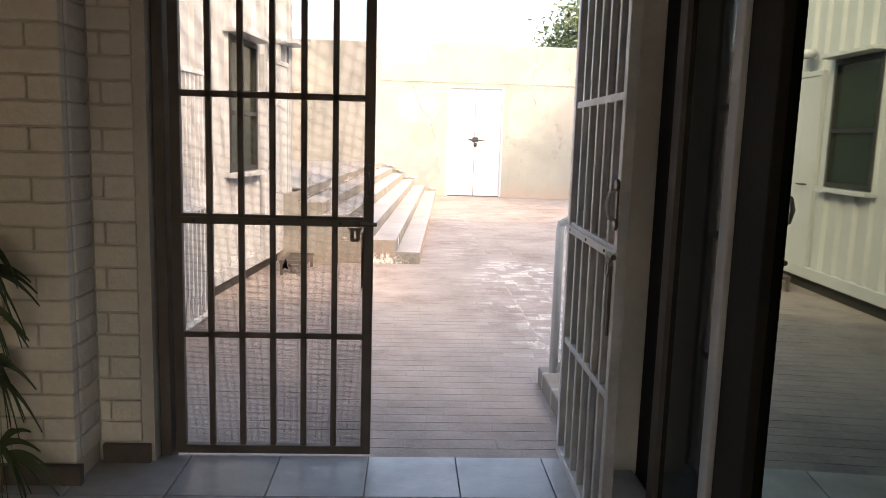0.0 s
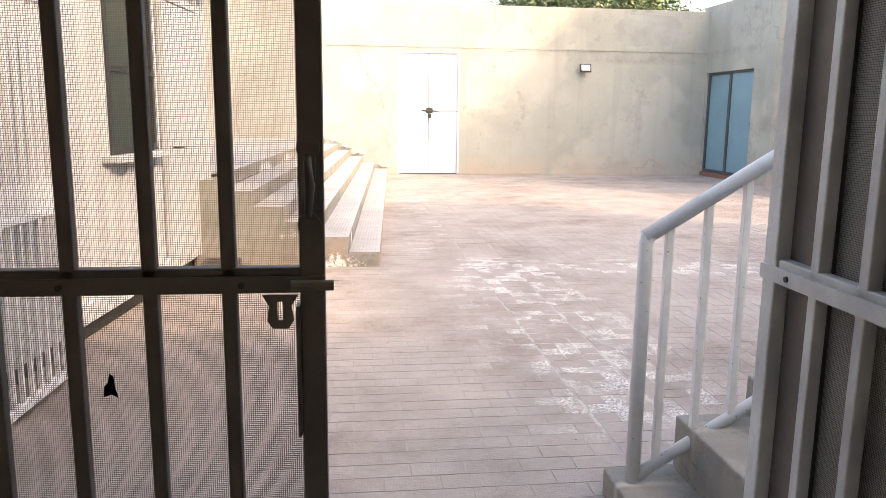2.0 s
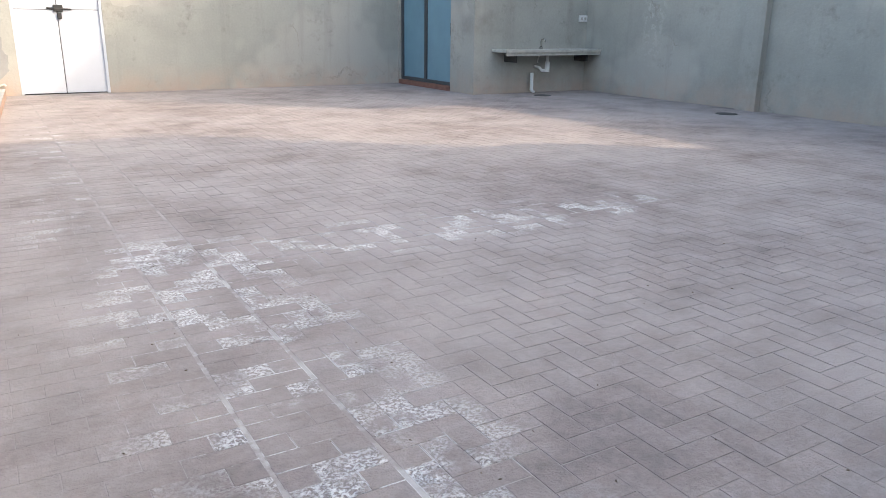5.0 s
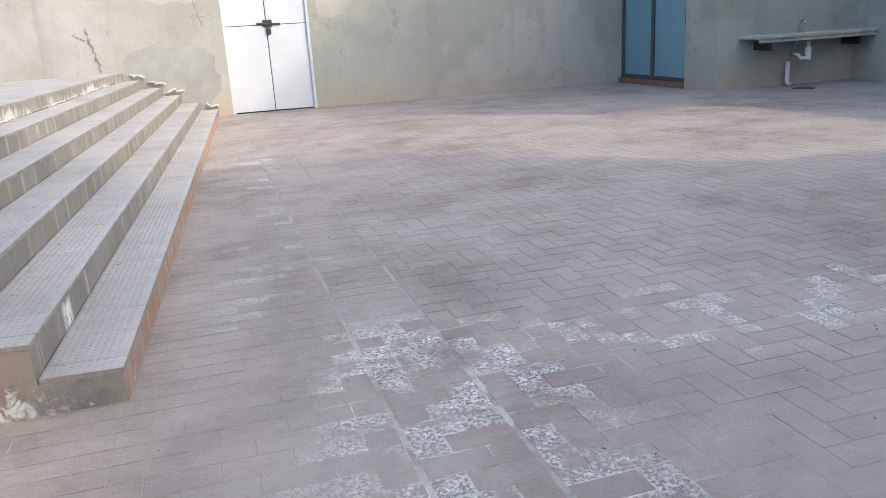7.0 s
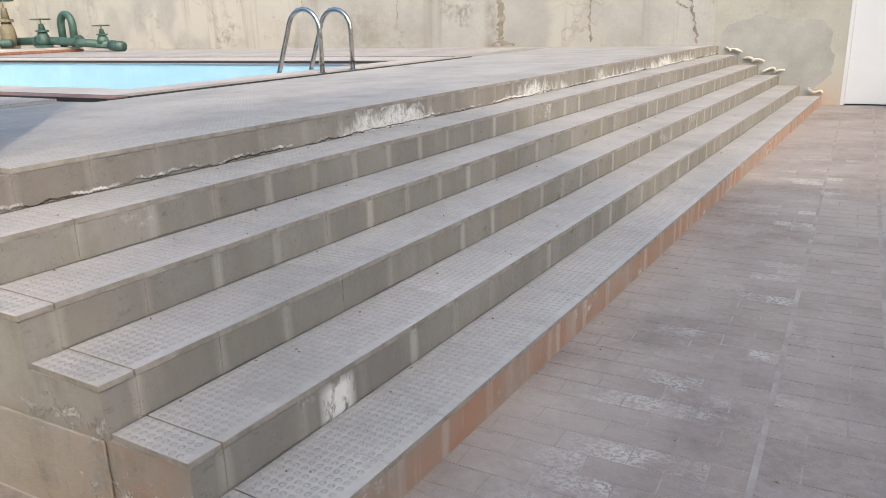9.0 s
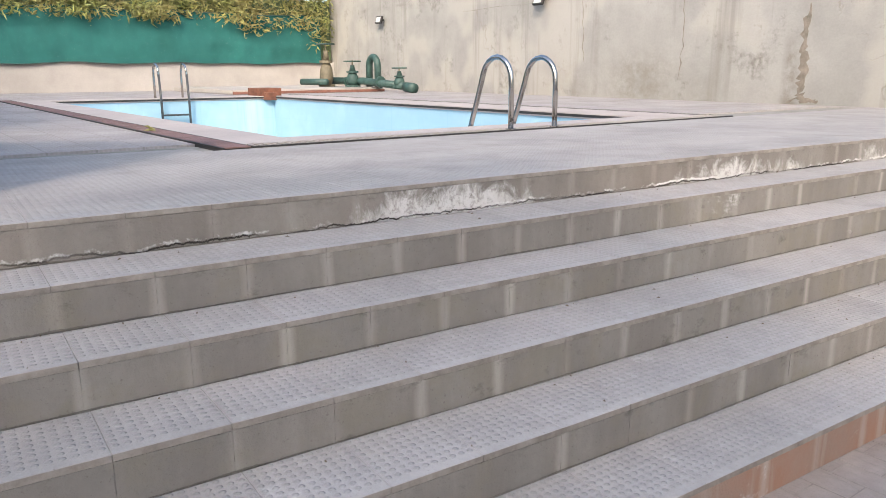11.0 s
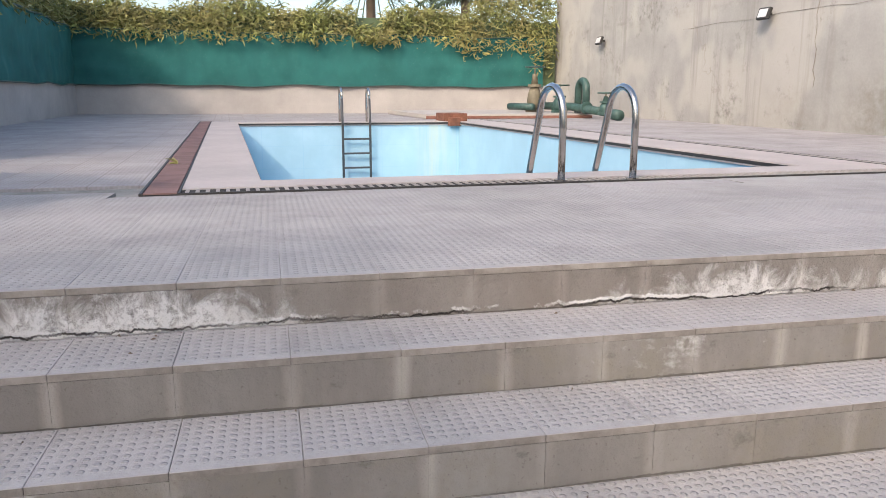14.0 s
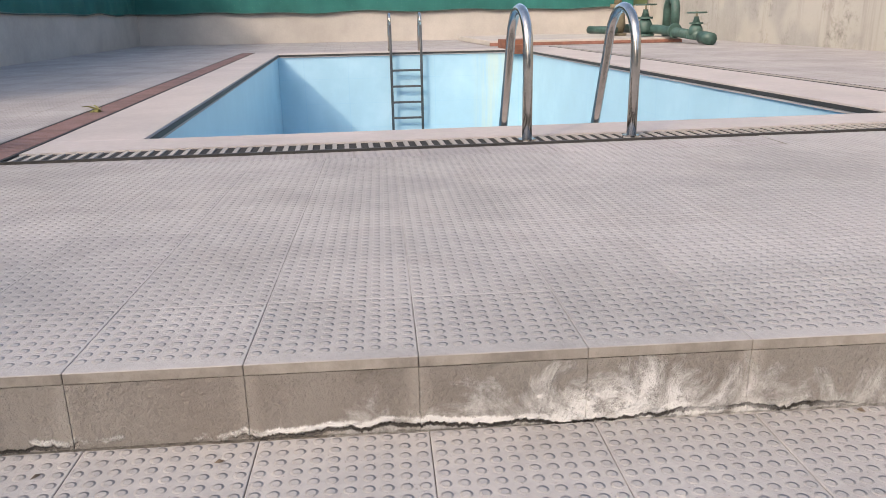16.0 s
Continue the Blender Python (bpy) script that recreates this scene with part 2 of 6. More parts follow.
def riser_build(nt, pos, col):
    streak = noise_fac(nt, stretched(nt, pos, 3, 3, 0.5), 1.6, 0.42, 0.66)
    col = blend(nt, times(nt, streak, 0.6), col, (0.18, 0.162, 0.146))
    col = blend(nt, times(nt, noise_fac(nt, pos, 3.4, 0.5, 0.62, 8, 0.7), 0.45), col, (0.23, 0.21, 0.165))
    col = blend(nt, times(nt, noise_fac(nt, stretched(nt, pos, 1, 1, 1.6), 5.5, 0.60, 0.70, 8, 0.72), 0.6), col, (0.10, 0.09, 0.08))
    col = blend(nt, times(nt, noise_fac(nt, pos, 90, 0.64, 0.70, 3), 0.5), col, (0.13, 0.115, 0.10))
    col = foot_grime(nt, pos, drips(nt, pos, col, 0.5))
    # one splash of salt on the second riser
    near = nt.nodes.new("ShaderNodeMapRange")
    near.inputs["From Min"].default_value, near.inputs["From Max"].default_value = 0.18, 0.205
    nt.links.new(strip(nt, pos, -0.26, SPLASH_Y - 0.05, -0.26, SPLASH_Y + 0.05, 0.4), near.inputs["Value"])
    splash = times(nt, near.outputs[0], times(nt, z_ramp(nt, pos, 0.275, 0.235), noise_fac(nt, stretched(nt, pos, 1, 1, 0.5), 24, 0.40, 0.5, 7, 0.7)))
    col = blend(nt, times(nt, splash, 0.9), col, (0.74, 0.73, 0.71))
    return salt(nt, pos, col, 0.5, 1.6, 0.63, 0.72)[0], None


def red_riser_build(nt, pos, col):
    col = blend(nt, noise_fac(nt, pos, 2.3, 0.3, 0.6), col, (0.34, 0.20, 0.145))
    col = blend(nt, times(nt, noise_fac(nt, stretched(nt, pos, 2, 2, 0.2), 3, 0.55, 0.65), 0.5), col, (0.42, 0.38, 0.34))
    return salt(nt, pos, drips(nt, pos, col, 0.5), 0.7, 2.0, 0.58, 0.68)[0], None


def salt_riser_build(nt, pos, col):
    streak = noise_fac(nt, stretched(nt, pos, 2, 1, 0.4), 2.2, 0.4, 0.65)
    col = blend(nt, times(nt, streak, 0.6), col, (0.18, 0.155, 0.135))
    col = blend(nt, times(nt, noise_fac(nt, stretched(nt, pos, 1, 1, 1.6), 4.5, 0.58, 0.70, 8, 0.72), 0.55), col, (0.10, 0.088, 0.075))
    col = foot_grime(nt, pos, drips(nt, pos, col, 0.4))
    # where the riser sweats: one thick bloom, a broken one further on, bare concrete between
    zone = plus(nt, strip(nt, pos, -1.37, 8.05, -1.33, 9.15, 0.5), times(nt, strip(nt, pos, -1.26, 10.1, -1.20, 11.6, 0.5), 0.62))
    zone = plus(nt, zone, times(nt, strip(nt, pos, -1.18, 11.9, -1.0, 15.8, 0.5), 0.62))
    zone = plus(nt, zone, times(nt, noise_fac(nt, stretched(nt, pos, 1, 1, 0), 1.3, 0.5, 0.66, 3), 0.28))
    s = nt.nodes.new("ShaderNodeSeparateXYZ")
    nt.links.new(pos, s.inputs[0])
    n = node(nt, "ShaderNodeTexNoise", Scale=9.0, Detail=10.0, Roughness=0.74, Distortion=0.7)
    nt.links.new(stretched(nt, pos, 1, 1, 0.75), n.inputs["Vector"])
    bloom = plus(nt, n.outputs[0], plus(nt, times(nt, zone, 0.39), times(nt, plus(nt, s.outputs[2], -0.725), -2.0)))
    r = nt.nodes.new("ShaderNodeMapRange")
    r.inputs["From Min"].default_value, r.inputs["From Max"].default_value = 0.62, 0.78
    nt.links.new(bloom, r.inputs["Value"])
    m = times(nt, times(nt, r.outputs[0], zone), noise_fac(nt, pos, 36, 0.30, 0.50, 7, 0.75))
    zz = plus(nt, s.outputs[2], times(nt, noise_fac(nt, stretched(nt, pos, 1, 1, 0), 3.2, 0.3, 0.7, 9, 0.7), -0.03))
    zz = plus(nt, zz, times(nt, noise_fac(nt, stretched(nt, pos, 1, 1, 0.4), 17, 0.3, 0.7, 6, 0.7), -0.016))

    def line(z, w):
        d = nt.nodes.new("ShaderNodeMath")
        d.operation = 'ABSOLUTE'
        nt.links.new(plus(nt, zz, -z), d.inputs[0])
        r = nt.nodes.new("ShaderNodeMapRange")
        r.inputs["From Min"].default_value, r.inputs["From Max"].default_value = w, w * 0.4
        nt.links.new(d.outputs[0], r.inputs["Value"])
        return r.outputs[0]

    m = plus(nt, m, times(nt, line(0.716, 0.008), noise_fac(nt, pos, 5, 0.48, 0.58, 8, 0.7)))
    clip = nt.nodes.new("ShaderNodeMath")
    clip.operation = 'MINIMUM'
    clip.inputs[1].default_value = 1.0
    nt.links.new(m, clip.inputs[0])
    m = clip.outputs[0]
    col = blend(nt, times(nt, m, 0.92), col, (0.74, 0.73, 0.72))
    crack = times(nt, line(0.706, 0.0045), noise_fac(nt, stretched(nt, pos, 1, 1, 0), 1.5, 0.42, 0.52, 6))
    col = blend(nt, crack, col, (0.05, 0.045, 0.04))
    return col, plus(nt, times(nt, m, 0.5), times(nt, crack, -1.0))


def end_wall_build(nt, pos, col):
    col = blend(nt, times(nt, noise_fac(nt, pos, 2.6, 0.40, 0.60, 8, 0.7), 0.75), col, (0.25, 0.24, 0.21))
    low = times(nt, z_ramp(nt, pos, 0.36, 0.05), noise_fac(nt, pos, 3.0, 0.3, 0.6))
    col = blend(nt, times(nt, low, 0.45), col, (0.32, 0.235, 0.185))
    # brick-red damp on the second step's end, black mould above it
    red = times(nt, strip(nt, pos, -0.57, Y0, -0.31, Y0, 0.4), noise_fac(nt, pos, 6, 0.40, 0.60, 7, 0.7))
    col = blend(nt, times(nt, red, 1.0), col, (0.36, 0.185, 0.115))
    mould = times(nt, noise_fac(nt, stretched(nt, pos, 2.2, 2.2, 0.8), 2.4, 0.47, 0.62, 8, 0.7), noise_fac(nt, pos, 16, 0.3, 0.6, 6))
    col = blend(nt, times(nt, mould, 0.5), col, (0.13, 0.118, 0.105))
    veins = node(nt, "ShaderNodeTexNoise", Scale=17.0, Detail=9.0, Roughness=0.74, Distortion=0.6)
    nt.links.new(pos, veins.inputs["Vector"])
    zone = plus(nt, times(nt, strip(nt, pos, -0.60, Y0, -0.26, Y0, 0.4), z_ramp(nt, pos, 0.24, 0.03)),
                times(nt, strip(nt, pos, -0.86, Y0, -0.62, Y0, 0.4), times(nt, z_ramp(nt, pos, 0.37, 0.31), z_ramp(nt, pos, 0.24, 0.29))))
    r = nt.nodes.new("ShaderNodeMapRange")
    r.inputs["From Min"].default_value, r.inputs["From Max"].default_value = 0.62, 0.74
    nt.links.new(plus(nt, veins.outputs[0], times(nt, zone, 0.46)), r.inputs["Value"])
    gate_z = nt.nodes.new("ShaderNodeMath")
    gate_z.operation = 'GREATER_THAN'
    gate_z.inputs[1].default_value = 0.03
    nt.links.new(zone, gate_z.inputs[0])
    m = times(nt, r.outputs[0], gate_z.outputs[0])
    col = blend(nt, times(nt, m, 0.95), col, (0.76, 0.745, 0.72))
    return col, m


def wall_build(nt, pos, col, weather=0.26):
    # plaster repairs, drip streaks, damp foot and thin cracks
    wob = noise_fac(nt, pos, 5, 0.35, 0.6, 8, 0.75)
    for x0, w, z0, z1, k in ((-4.75, 0.16, 0.84, 1.9, 0.85), (-4.75, 0.3, 0.84, 1.05, 0.8), (-7.6, 1.0, 0.9, 1.75, 0.75), (-9.6, 0.9, 0.9, 1.6, 0.65), (-6.3, 0.35, 0.84, 1.3, 0.5), (-11.3, 0.14, 0.9, 2.4, 0.5), (-8.7, 0.1, 0.9, 2.6, 0.4),
                             (-2.6, 0.9, 0.84, 1.15, 0.45), (11.0, 0.5, 0.0, 0.8, 0.6), (9.9, 1.0, 0.1, 0.7, 0.35), (6.6, 2.0, 2.78, 3.12, 0.75), (3.98, 0.22, 1.8, 2.15, 0.6), (3.52, 0.2, 1.65, 2.0, 0.55), (10.9, 0.12, 1.0, 2.6, 0.4), (8.75, 0.5, 1.2, 1.9, 0.5)):
        sep = nt.nodes.new("ShaderNodeSeparateXYZ")
        nt.links.new(pos, sep.inputs[0])
        ab = nt.nodes.new("ShaderNodeMath")
        ab.operation = 'ABSOLUTE'
        nt.links.new(plus(nt, sep.outputs[0], -x0), ab.inputs[0])
        r = nt.nodes.new("ShaderNodeMapRange")
        r.inputs["From Min"].default_value, r.inputs["From Max"].default_value = w, w * 0.3
        nt.links.new(ab.outputs[0], r.inputs["Value"])
        zone = times(nt, r.outputs[0], times(nt, z_ramp(nt, pos, z1, z1 - 0.35), z_ramp(nt, pos, z0 - 0.1, z0)))
        col = blend(nt, times(nt, times(nt, zone, wob), k), col, (0.23, 0.21, 0.18))
    # east wall: damp streak and peeled paint beside it
    streak = times(nt, strip(nt, pos, 11.35, 12.5, 11.35, 12.66, 0.3), z_ramp(nt, pos, 0.3, 1.0))
    col = blend(nt, times(nt, times(nt, streak, wob), 0.7), col, (0.20, 0.195, 0.18))
    peel = times(nt, times(nt, strip(nt, pos, 11.35, 12.0, 11.35, 12.3, 0.3), times(nt, z_ramp(nt, pos, 0.5, 0.8), z_ramp(nt, pos, 2.1, 1.8))), noise_fac(nt, pos, 9, 0.52, 0.56, 7, 0.7))
    col = blend(nt, times(nt, peel, 0.8), col, (0.60, 0.56, 0.50))
    band = times(nt, times(nt, z_ramp(nt, pos, 2.82, 2.98), z_ramp(nt, pos, 3.06, 2.99)), noise_fac(nt, pos, 2.1, 0.46, 0.62, 8, 0.7))
    col = blend(nt, times(nt, band, 0.6), col, (0.24, 0.225, 0.20))
    col = blend(nt, times(nt, noise_fac(nt, pos, 0.45, 0.5, 0.56, 3), 0.55), col, (0.43, 0.405, 0.36))
    drip = noise_fac(nt, stretched(nt, pos, 1.6, 1.6, 0.1), 1.7, 0.56, 0.68, 8)
    col = blend(nt, times(nt, drip, weather), col, (0.22, 0.205, 0.18))
    mould = times(nt, noise_fac(nt, pos, 1.1, 0.55, 0.66, 9, 0.75), noise_fac(nt, pos, 9, 0.4, 0.6))
    col = blend(nt, times(nt, mould, 0.35 + weather * 0.8), col, (0.18, 0.17, 0.145))
    foot = times(nt, z_ramp(nt, pos, 0.55, 0.0), noise_fac(nt, pos, 2.6, 0.3, 0.6))
    col = blend(nt, times(nt, foot, 0.7), col, (0.44, 0.32, 0.25))
    w = node(nt, "ShaderNodeTexVoronoi", Scale=0.32)
    w.feature = 'DISTANCE_TO_EDGE'
    warp = nt.nodes.new("ShaderNodeVectorMath")
    warp.operation = 'ADD'
    wob = node(nt, "ShaderNodeTexNoise", Scale=2.6, Detail=8.0)
    nt.links.new(pos, wob.inputs["Vector"])
    nt.links.new(pos, warp.inputs[0])
    nt.links.new(wob.outputs["Color"], warp.inputs[1])
    nt.links.new(warp.outputs[0], w.inputs["Vector"])
    c = nt.nodes.new("ShaderNodeMapRange")
    c.inputs["From Min"].default_value, c.inputs["From Max"].default_value = 0.008, 0.003
    nt.links.new(w.outputs["Distance"], c.inputs["Value"])
    crack = times(nt, c.outputs[0], noise_fac(nt, pos, 0.8, 0.5, 0.6))
    col = blend(nt, times(nt, crack, 0.5), col, (0.28, 0.25, 0.21))
    return col, times(nt, crack, -1.0)


def net_build(nt, pos, col):
    col = blend(nt, times(nt, noise_fac(nt, stretched(nt, pos, 1, 1, 0.3), 2.0, 0.45, 0.7), 0.5), col, (0.020, 0.10, 0.095))
    col = blend(nt, times(nt, noise_fac(nt, pos, 60, 0.68, 0.74, 2), 0.6), col, (0.25, 0.36, 0.33))
    return col, None


def pool_build(nt, pos, col):
    s = nt.nodes.new("ShaderNodeSeparateXYZ")
    nt.links.new(pos, s.inputs[0])
    joints = None
    for axis, size, shift in ((0, 0.75, 0.1), (1, 0.75, 0.35), (2, 0.42, 0.02)):
        m = plus(nt, times(nt, s.outputs[axis], 1 / size), shift)
        f = nt.nodes.new("ShaderNodeMath")
        f.operation = 'PINGPONG'
        f.inputs[1].default_value = 0.5
        nt.links.new(m, f.inputs[0])
        r = nt.nodes.new("ShaderNodeMapRange")
        r.inputs["From Min"].default_value, r.inputs["From Max"].default_value = 0.014, 0.004
        nt.links.new(f.outputs[0], r.inputs["Value"])
        joints = r.outputs[0] if joints is None else plus(nt, joints, r.outputs[0])
    col = blend(nt, times(nt, joints, 0.35), col, (0.28, 0.50, 0.66))
    stain = times(nt, strip(nt, pos, -13.49, 12.55, -13.49, 13.05, 0.25), noise_fac(nt, stretched(nt, pos, 4, 4, 0.25), 2.2, 0.4, 0.6))
    col = blend(nt, times(nt, stain, 0.6), col, (0.62, 0.62, 0.40))
    col = blend(nt, times(nt, noise_fac(nt, pos, 1.3, 0.5, 0.75), 0.25), col, (0.55, 0.70, 0.76))
    return col, None


M_brick = surface("yard_brick", yard_build, (0.305, 0.256, 0.236), 0.92, grain=0.5, vary=0.06, patch=0.3, patch_scale=2.2, relief=0.7, relief_scale=80, depth=0.006, spec=0.2)
M_mortar = surface("yard_mortar", mortar_build, (0.29, 0.252, 0.234), 0.95, spec=0.2)
M_ground = surface("earth", None, (0.30, 0.25, 0.20), 0.95)
M_nose = surface("studded_tread", lambda nt, pos, col: stud_build(nt, pos, col, 0.029), (0.395, 0.373, 0.357), 0.85, vary=0.05, depth=0.005, grain=0.3, spec=0.25)
M_stud = surface("studded_tile", stud_build, (0.375, 0.355, 0.34), 0.85, vary=0.05, depth=0.004, grain=0.25, spec=0.25)
M_deck = surface("studded_deck", deck_build, (0.42, 0.39, 0.38), 0.85, depth=0.004, grain=0.25, spec=0.25)
M_riser = surface("riser_concrete", riser_build, (0.262, 0.246, 0.228), 0.9, vary=0.07, relief=0.6, spec=0.2)
M_salt = surface("salt_riser", salt_riser_build, (0.272, 0.253, 0.232), 0.95, vary=0.05, relief=0.6, depth=0.008, spec=0.2)
M_red = surface("red_riser", red_riser_build, (0.33, 0.28, 0.245), 0.9, vary=0.10, relief=0.6, spec=0.2)
M_end = surface("stair_end", end_wall_build, (0.345, 0.332, 0.308), 0.92, relief=0.4, depth=0.005, spec=0.2)
M_wall = surface("stained_plaster", wall_build, (0.36, 0.353, 0.315), 0.92, patch=0.16, patch_scale=0.7, relief=0.5, relief_scale=22, depth=0.006, spec=0.2)
M_wall_deck = surface("weathered_plaster", lambda nt, pos, col: wall_build(nt, pos, col, 0.55), (0.375, 0.362, 0.338), 0.92, patch=0.2, patch_scale=0.9, relief=0.5, relief_scale=22, depth=0.006, spec=0.2)
M_low = surface("low_wall", None, (0.435, 0.405, 0.375), 0.92, patch=0.15, relief=0.5, spec=0.2)
M_white_brick = surface("painted_brick", None, (0.74, 0.70, 0.63), 0.8, patch=0.12, vary=0.05, relief=0.6, relief_scale=35, depth=0.006)
M_joint = surface("painted_joint", None, (0.42, 0.39, 0.34), 0.9)
M_entry = surface("entry_tile", None, (0.33, 0.345, 0.36), 0.35, patch=0.35, patch_scale=3, vary=0.06, relief=0.1)
M_steel_dark = surface("dark_steel", None, (0.11, 0.09, 0.078), 0.5, 0.0, patch=0.3, patch_scale=6, relief=0.2)
M_steel_grey = surface("grey_steel", None, (0.54, 0.545, 0.55), 0.5, patch=0.25, patch_scale=5)
M_rail = surface("rail_paint", lambda nt, pos, col: (blend(nt, noise_fac(nt, pos, 75, 0.70, 0.72, 2), col, (0.06, 0.05, 0.045)), None),
                 (0.66, 0.67, 0.69), 0.4, patch=0.12, patch_scale=4, relief=0.1)
M_door_white = surface("white_metal", None, (0.56, 0.57, 0.60), 0.35, patch=0.06, relief=0.05, grain=0.03)
M_black = surface("black_metal", None, (0.03, 0.028, 0.026), 0.6, relief=0.2)
M_alu = surface("dark_aluminium", None, (0.06, 0.065, 0.07), 0.4, patch=0.2)
M_alu_light = surface("light_aluminium", None, (0.42, 0.42, 0.42), 0.4)
M_frost = surface("frosted_glass", None, (0.17, 0.30, 0.36), 0.28, patch=0.12, grain=0.05, relief=0.05)
M_cont = surface("white_sheet", lambda nt, pos, col: (blend(nt, times(nt, noise_fac(nt, stretched(nt, pos, 3, 3, 0.3), 2, 0.55, 0.7), 0.25), col, (0.5, 0.47, 0.42)), None),
                 (0.48, 0.49, 0.50), 0.45, patch=0.08, relief=0.1, grain=0.05)
M_slab = surface("sink_slab", None, (0.45, 0.43, 0.38), 0.5, patch=0.25, patch_scale=6)
M_pvc = surface("white_pvc", None, (0.70, 0.69, 0.66), 0.4)
M_chrome = surface("brushed_steel", None, (0.55, 0.52, 0.48), 0.22, 1.0, patch=0.25, patch_scale=9, relief=0.05, grain=0.1)
M_net = surface("green_net", net_build, (0.027, 0.140, 0.126), 0.8, patch=0.25, relief=0.6, relief_scale=150, depth=0.003, spec=0.2)
M_pool = surface("pool_tile", pool_build, (0.36, 0.565, 0.68), 0.3, patch=0.07, relief=0.05, grain=0.02)
M_coping = surface("coping", None, (0.445, 0.40, 0.38), 0.85, patch=0.12, spec=0.25)
M_grate = surface("grate_bar", None, (0.36, 0.33, 0.30), 0.8, patch=0.2)
M_pit_shade = surface("channel_pit_shade", None, (0.025, 0.022, 0.02), 0.95)
M_grate_red = surface("brown_grate", None, (0.20, 0.118, 0.105), 0.8, patch=0.25, patch_scale=3, vary=0.12)
M_rust = surface("rusty_iron", None, (0.21, 0.085, 0.05), 0.85, patch=0.4, patch_scale=8)
M_valve = surface("green_cast_iron", None, (0.042, 0.09, 0.078), 0.5, patch=0.35, patch_scale=9)
M_brass = surface("dull_brass", None, (0.17, 0.145, 0.095), 0.6, patch=0.3, patch_scale=9)
M_leaf = surface("hedge_leaf", lambda nt, pos, col: (blend(nt, times(nt, noise_fac(nt, pos, 1.2, 0.4, 0.62), 0.65), col, (0.30, 0.25, 0.10)), None),
                 (0.235, 0.255, 0.08), 0.55, vary=0.45, grain=0, relief=0)
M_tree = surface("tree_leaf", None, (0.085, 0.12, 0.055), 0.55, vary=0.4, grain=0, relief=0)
M_palm = surface("plant_leaf", None, (0.035, 0.06, 0.02), 0.5, vary=0.3, grain=0, relief=0)
M_bark = surface("bark", None, (0.16, 0.12, 0.085), 0.9, patch=0.3)
M_dark_in = surface("interior_plaster", None, (0.62, 0.59, 0.54), 0.9)
# the stile's dark colour, also blackening the partition wall for lobby shade
M_stile_shade = surface("dark_stile_shade", None, (0.03, 0.027, 0.025), 0.8, spec=0.1)
M_red_sill = surface("red_brick_sill", None, (0.24, 0.11, 0.08), 0.9, patch=0.3, patch_scale=8)

M_repair = surface("cement_repair", None, (0.34, 0.335, 0.315), 0.92, patch=0.18, patch_scale=2.2, spec=0.2)
M_pale = surface("pale_plaster", None, (0.41, 0.39, 0.35), 0.92, patch=0.12, patch_scale=3, spec=0.2)
M_crust = surface("salt_crust", None, (0.62, 0.58, 0.50), 0.95, patch=0.3, patch_scale=20, relief=0.8, depth=0.006)
M_crack = surface("crack_shadow", None, (0.25, 0.215, 0.175), 0.95, patch=0.4, patch_scale=9)
# same white paint as the bricks, darkened for shade in the recessed joints
M_joint_shade = surface("painted_joint_shade", None, (0.60, 0.56, 0.50), 0.85)
M_mirror = bpy.data.materials.new("tinted_reflective_glass")
M_mirror.use_nodes = True
_b = M_mirror.node_tree.nodes["Principled BSDF"]
_b.inputs["Base Color"].default_value = (0.17, 0.215, 0.175, 1)
_b.inputs["Metallic"].default_value, _b.inputs["Roughness"].default_value = 1.0, 0.02
M_mirror_dark = bpy.data.materials.new("dark_reflective_glass")
M_mirror_dark.use_nodes = True
_b = M_mirror_dark.node_tree.nodes["Principled BSDF"]
_b.inputs["Base Color"].default_value = (0.022, 0.026, 0.022, 1)
_b.inputs["Roughness"].default_value = 0.06
M_glass = bpy.data.materials.new("dark_window_glass")
M_glass.use_nodes = True
_b = M_glass.node_tree.nodes["Principled BSDF"]
_b.inputs["Base Color"].default_value = (0.02, 0.03, 0.022, 1)
_b.inputs["Roughness"].default_value = 0.08
_b.inputs["Specular IOR Level"].default_value = 0.8

# fly screen: a woven grid of fine wires with gaps between
M_screen = bpy.data.materials.new("fly_screen")
M_screen.use_nodes = True
_t = M_screen.node_tree
_pos = _t.nodes.new("ShaderNodeNewGeometry").outputs["Position"]
_s = _t.nodes.new("ShaderNodeSeparateXYZ")
_t.links.new(_pos, _s.inputs[0])


def _wire(sock, pitch):
    f = _t.nodes.new("ShaderNodeMath")
    f.operation = 'PINGPONG'
    f.inputs[1].default_value = 0.5
    _t.links.new(times(_t, sock, 1 / pitch), f.inputs[0])
    g = _t.nodes.new("ShaderNodeMath")
    g.operation = 'LESS_THAN'
    g.inputs[1].default_value = 0.13
    _t.links.new(f.outputs[0], g.inputs[0])
    return g.outputs[0]


_m = _t.nodes.new("ShaderNodeMath")
_m.operation = 'MAXIMUM'
_t.links.new(_wire(plus(_t, _s.outputs[0], _s.outputs[1]), 0.0040), _m.inputs[0])
_t.links.new(_wire(_s.outputs[2], 0.0040), _m.inputs[1])
_tr = _t.nodes.new("ShaderNodeBsdfTransparent")
_mx = _t.nodes.new("ShaderNodeMixShader")
_t.links.new(_m.outputs[0], _mx.inputs[0])
_t.links.new(_tr.outputs[0], _mx.inputs[1])
_t.nodes["Principled BSDF"].inputs["Base Color"].default_value = (0.10, 0.095, 0.09, 1)
_t.links.new(_t.nodes["Principled BSDF"].outputs[0], _mx.inputs[2])
_t.links.new(_mx.outputs[0], _t.nodes["Material Output"].inputs[0])


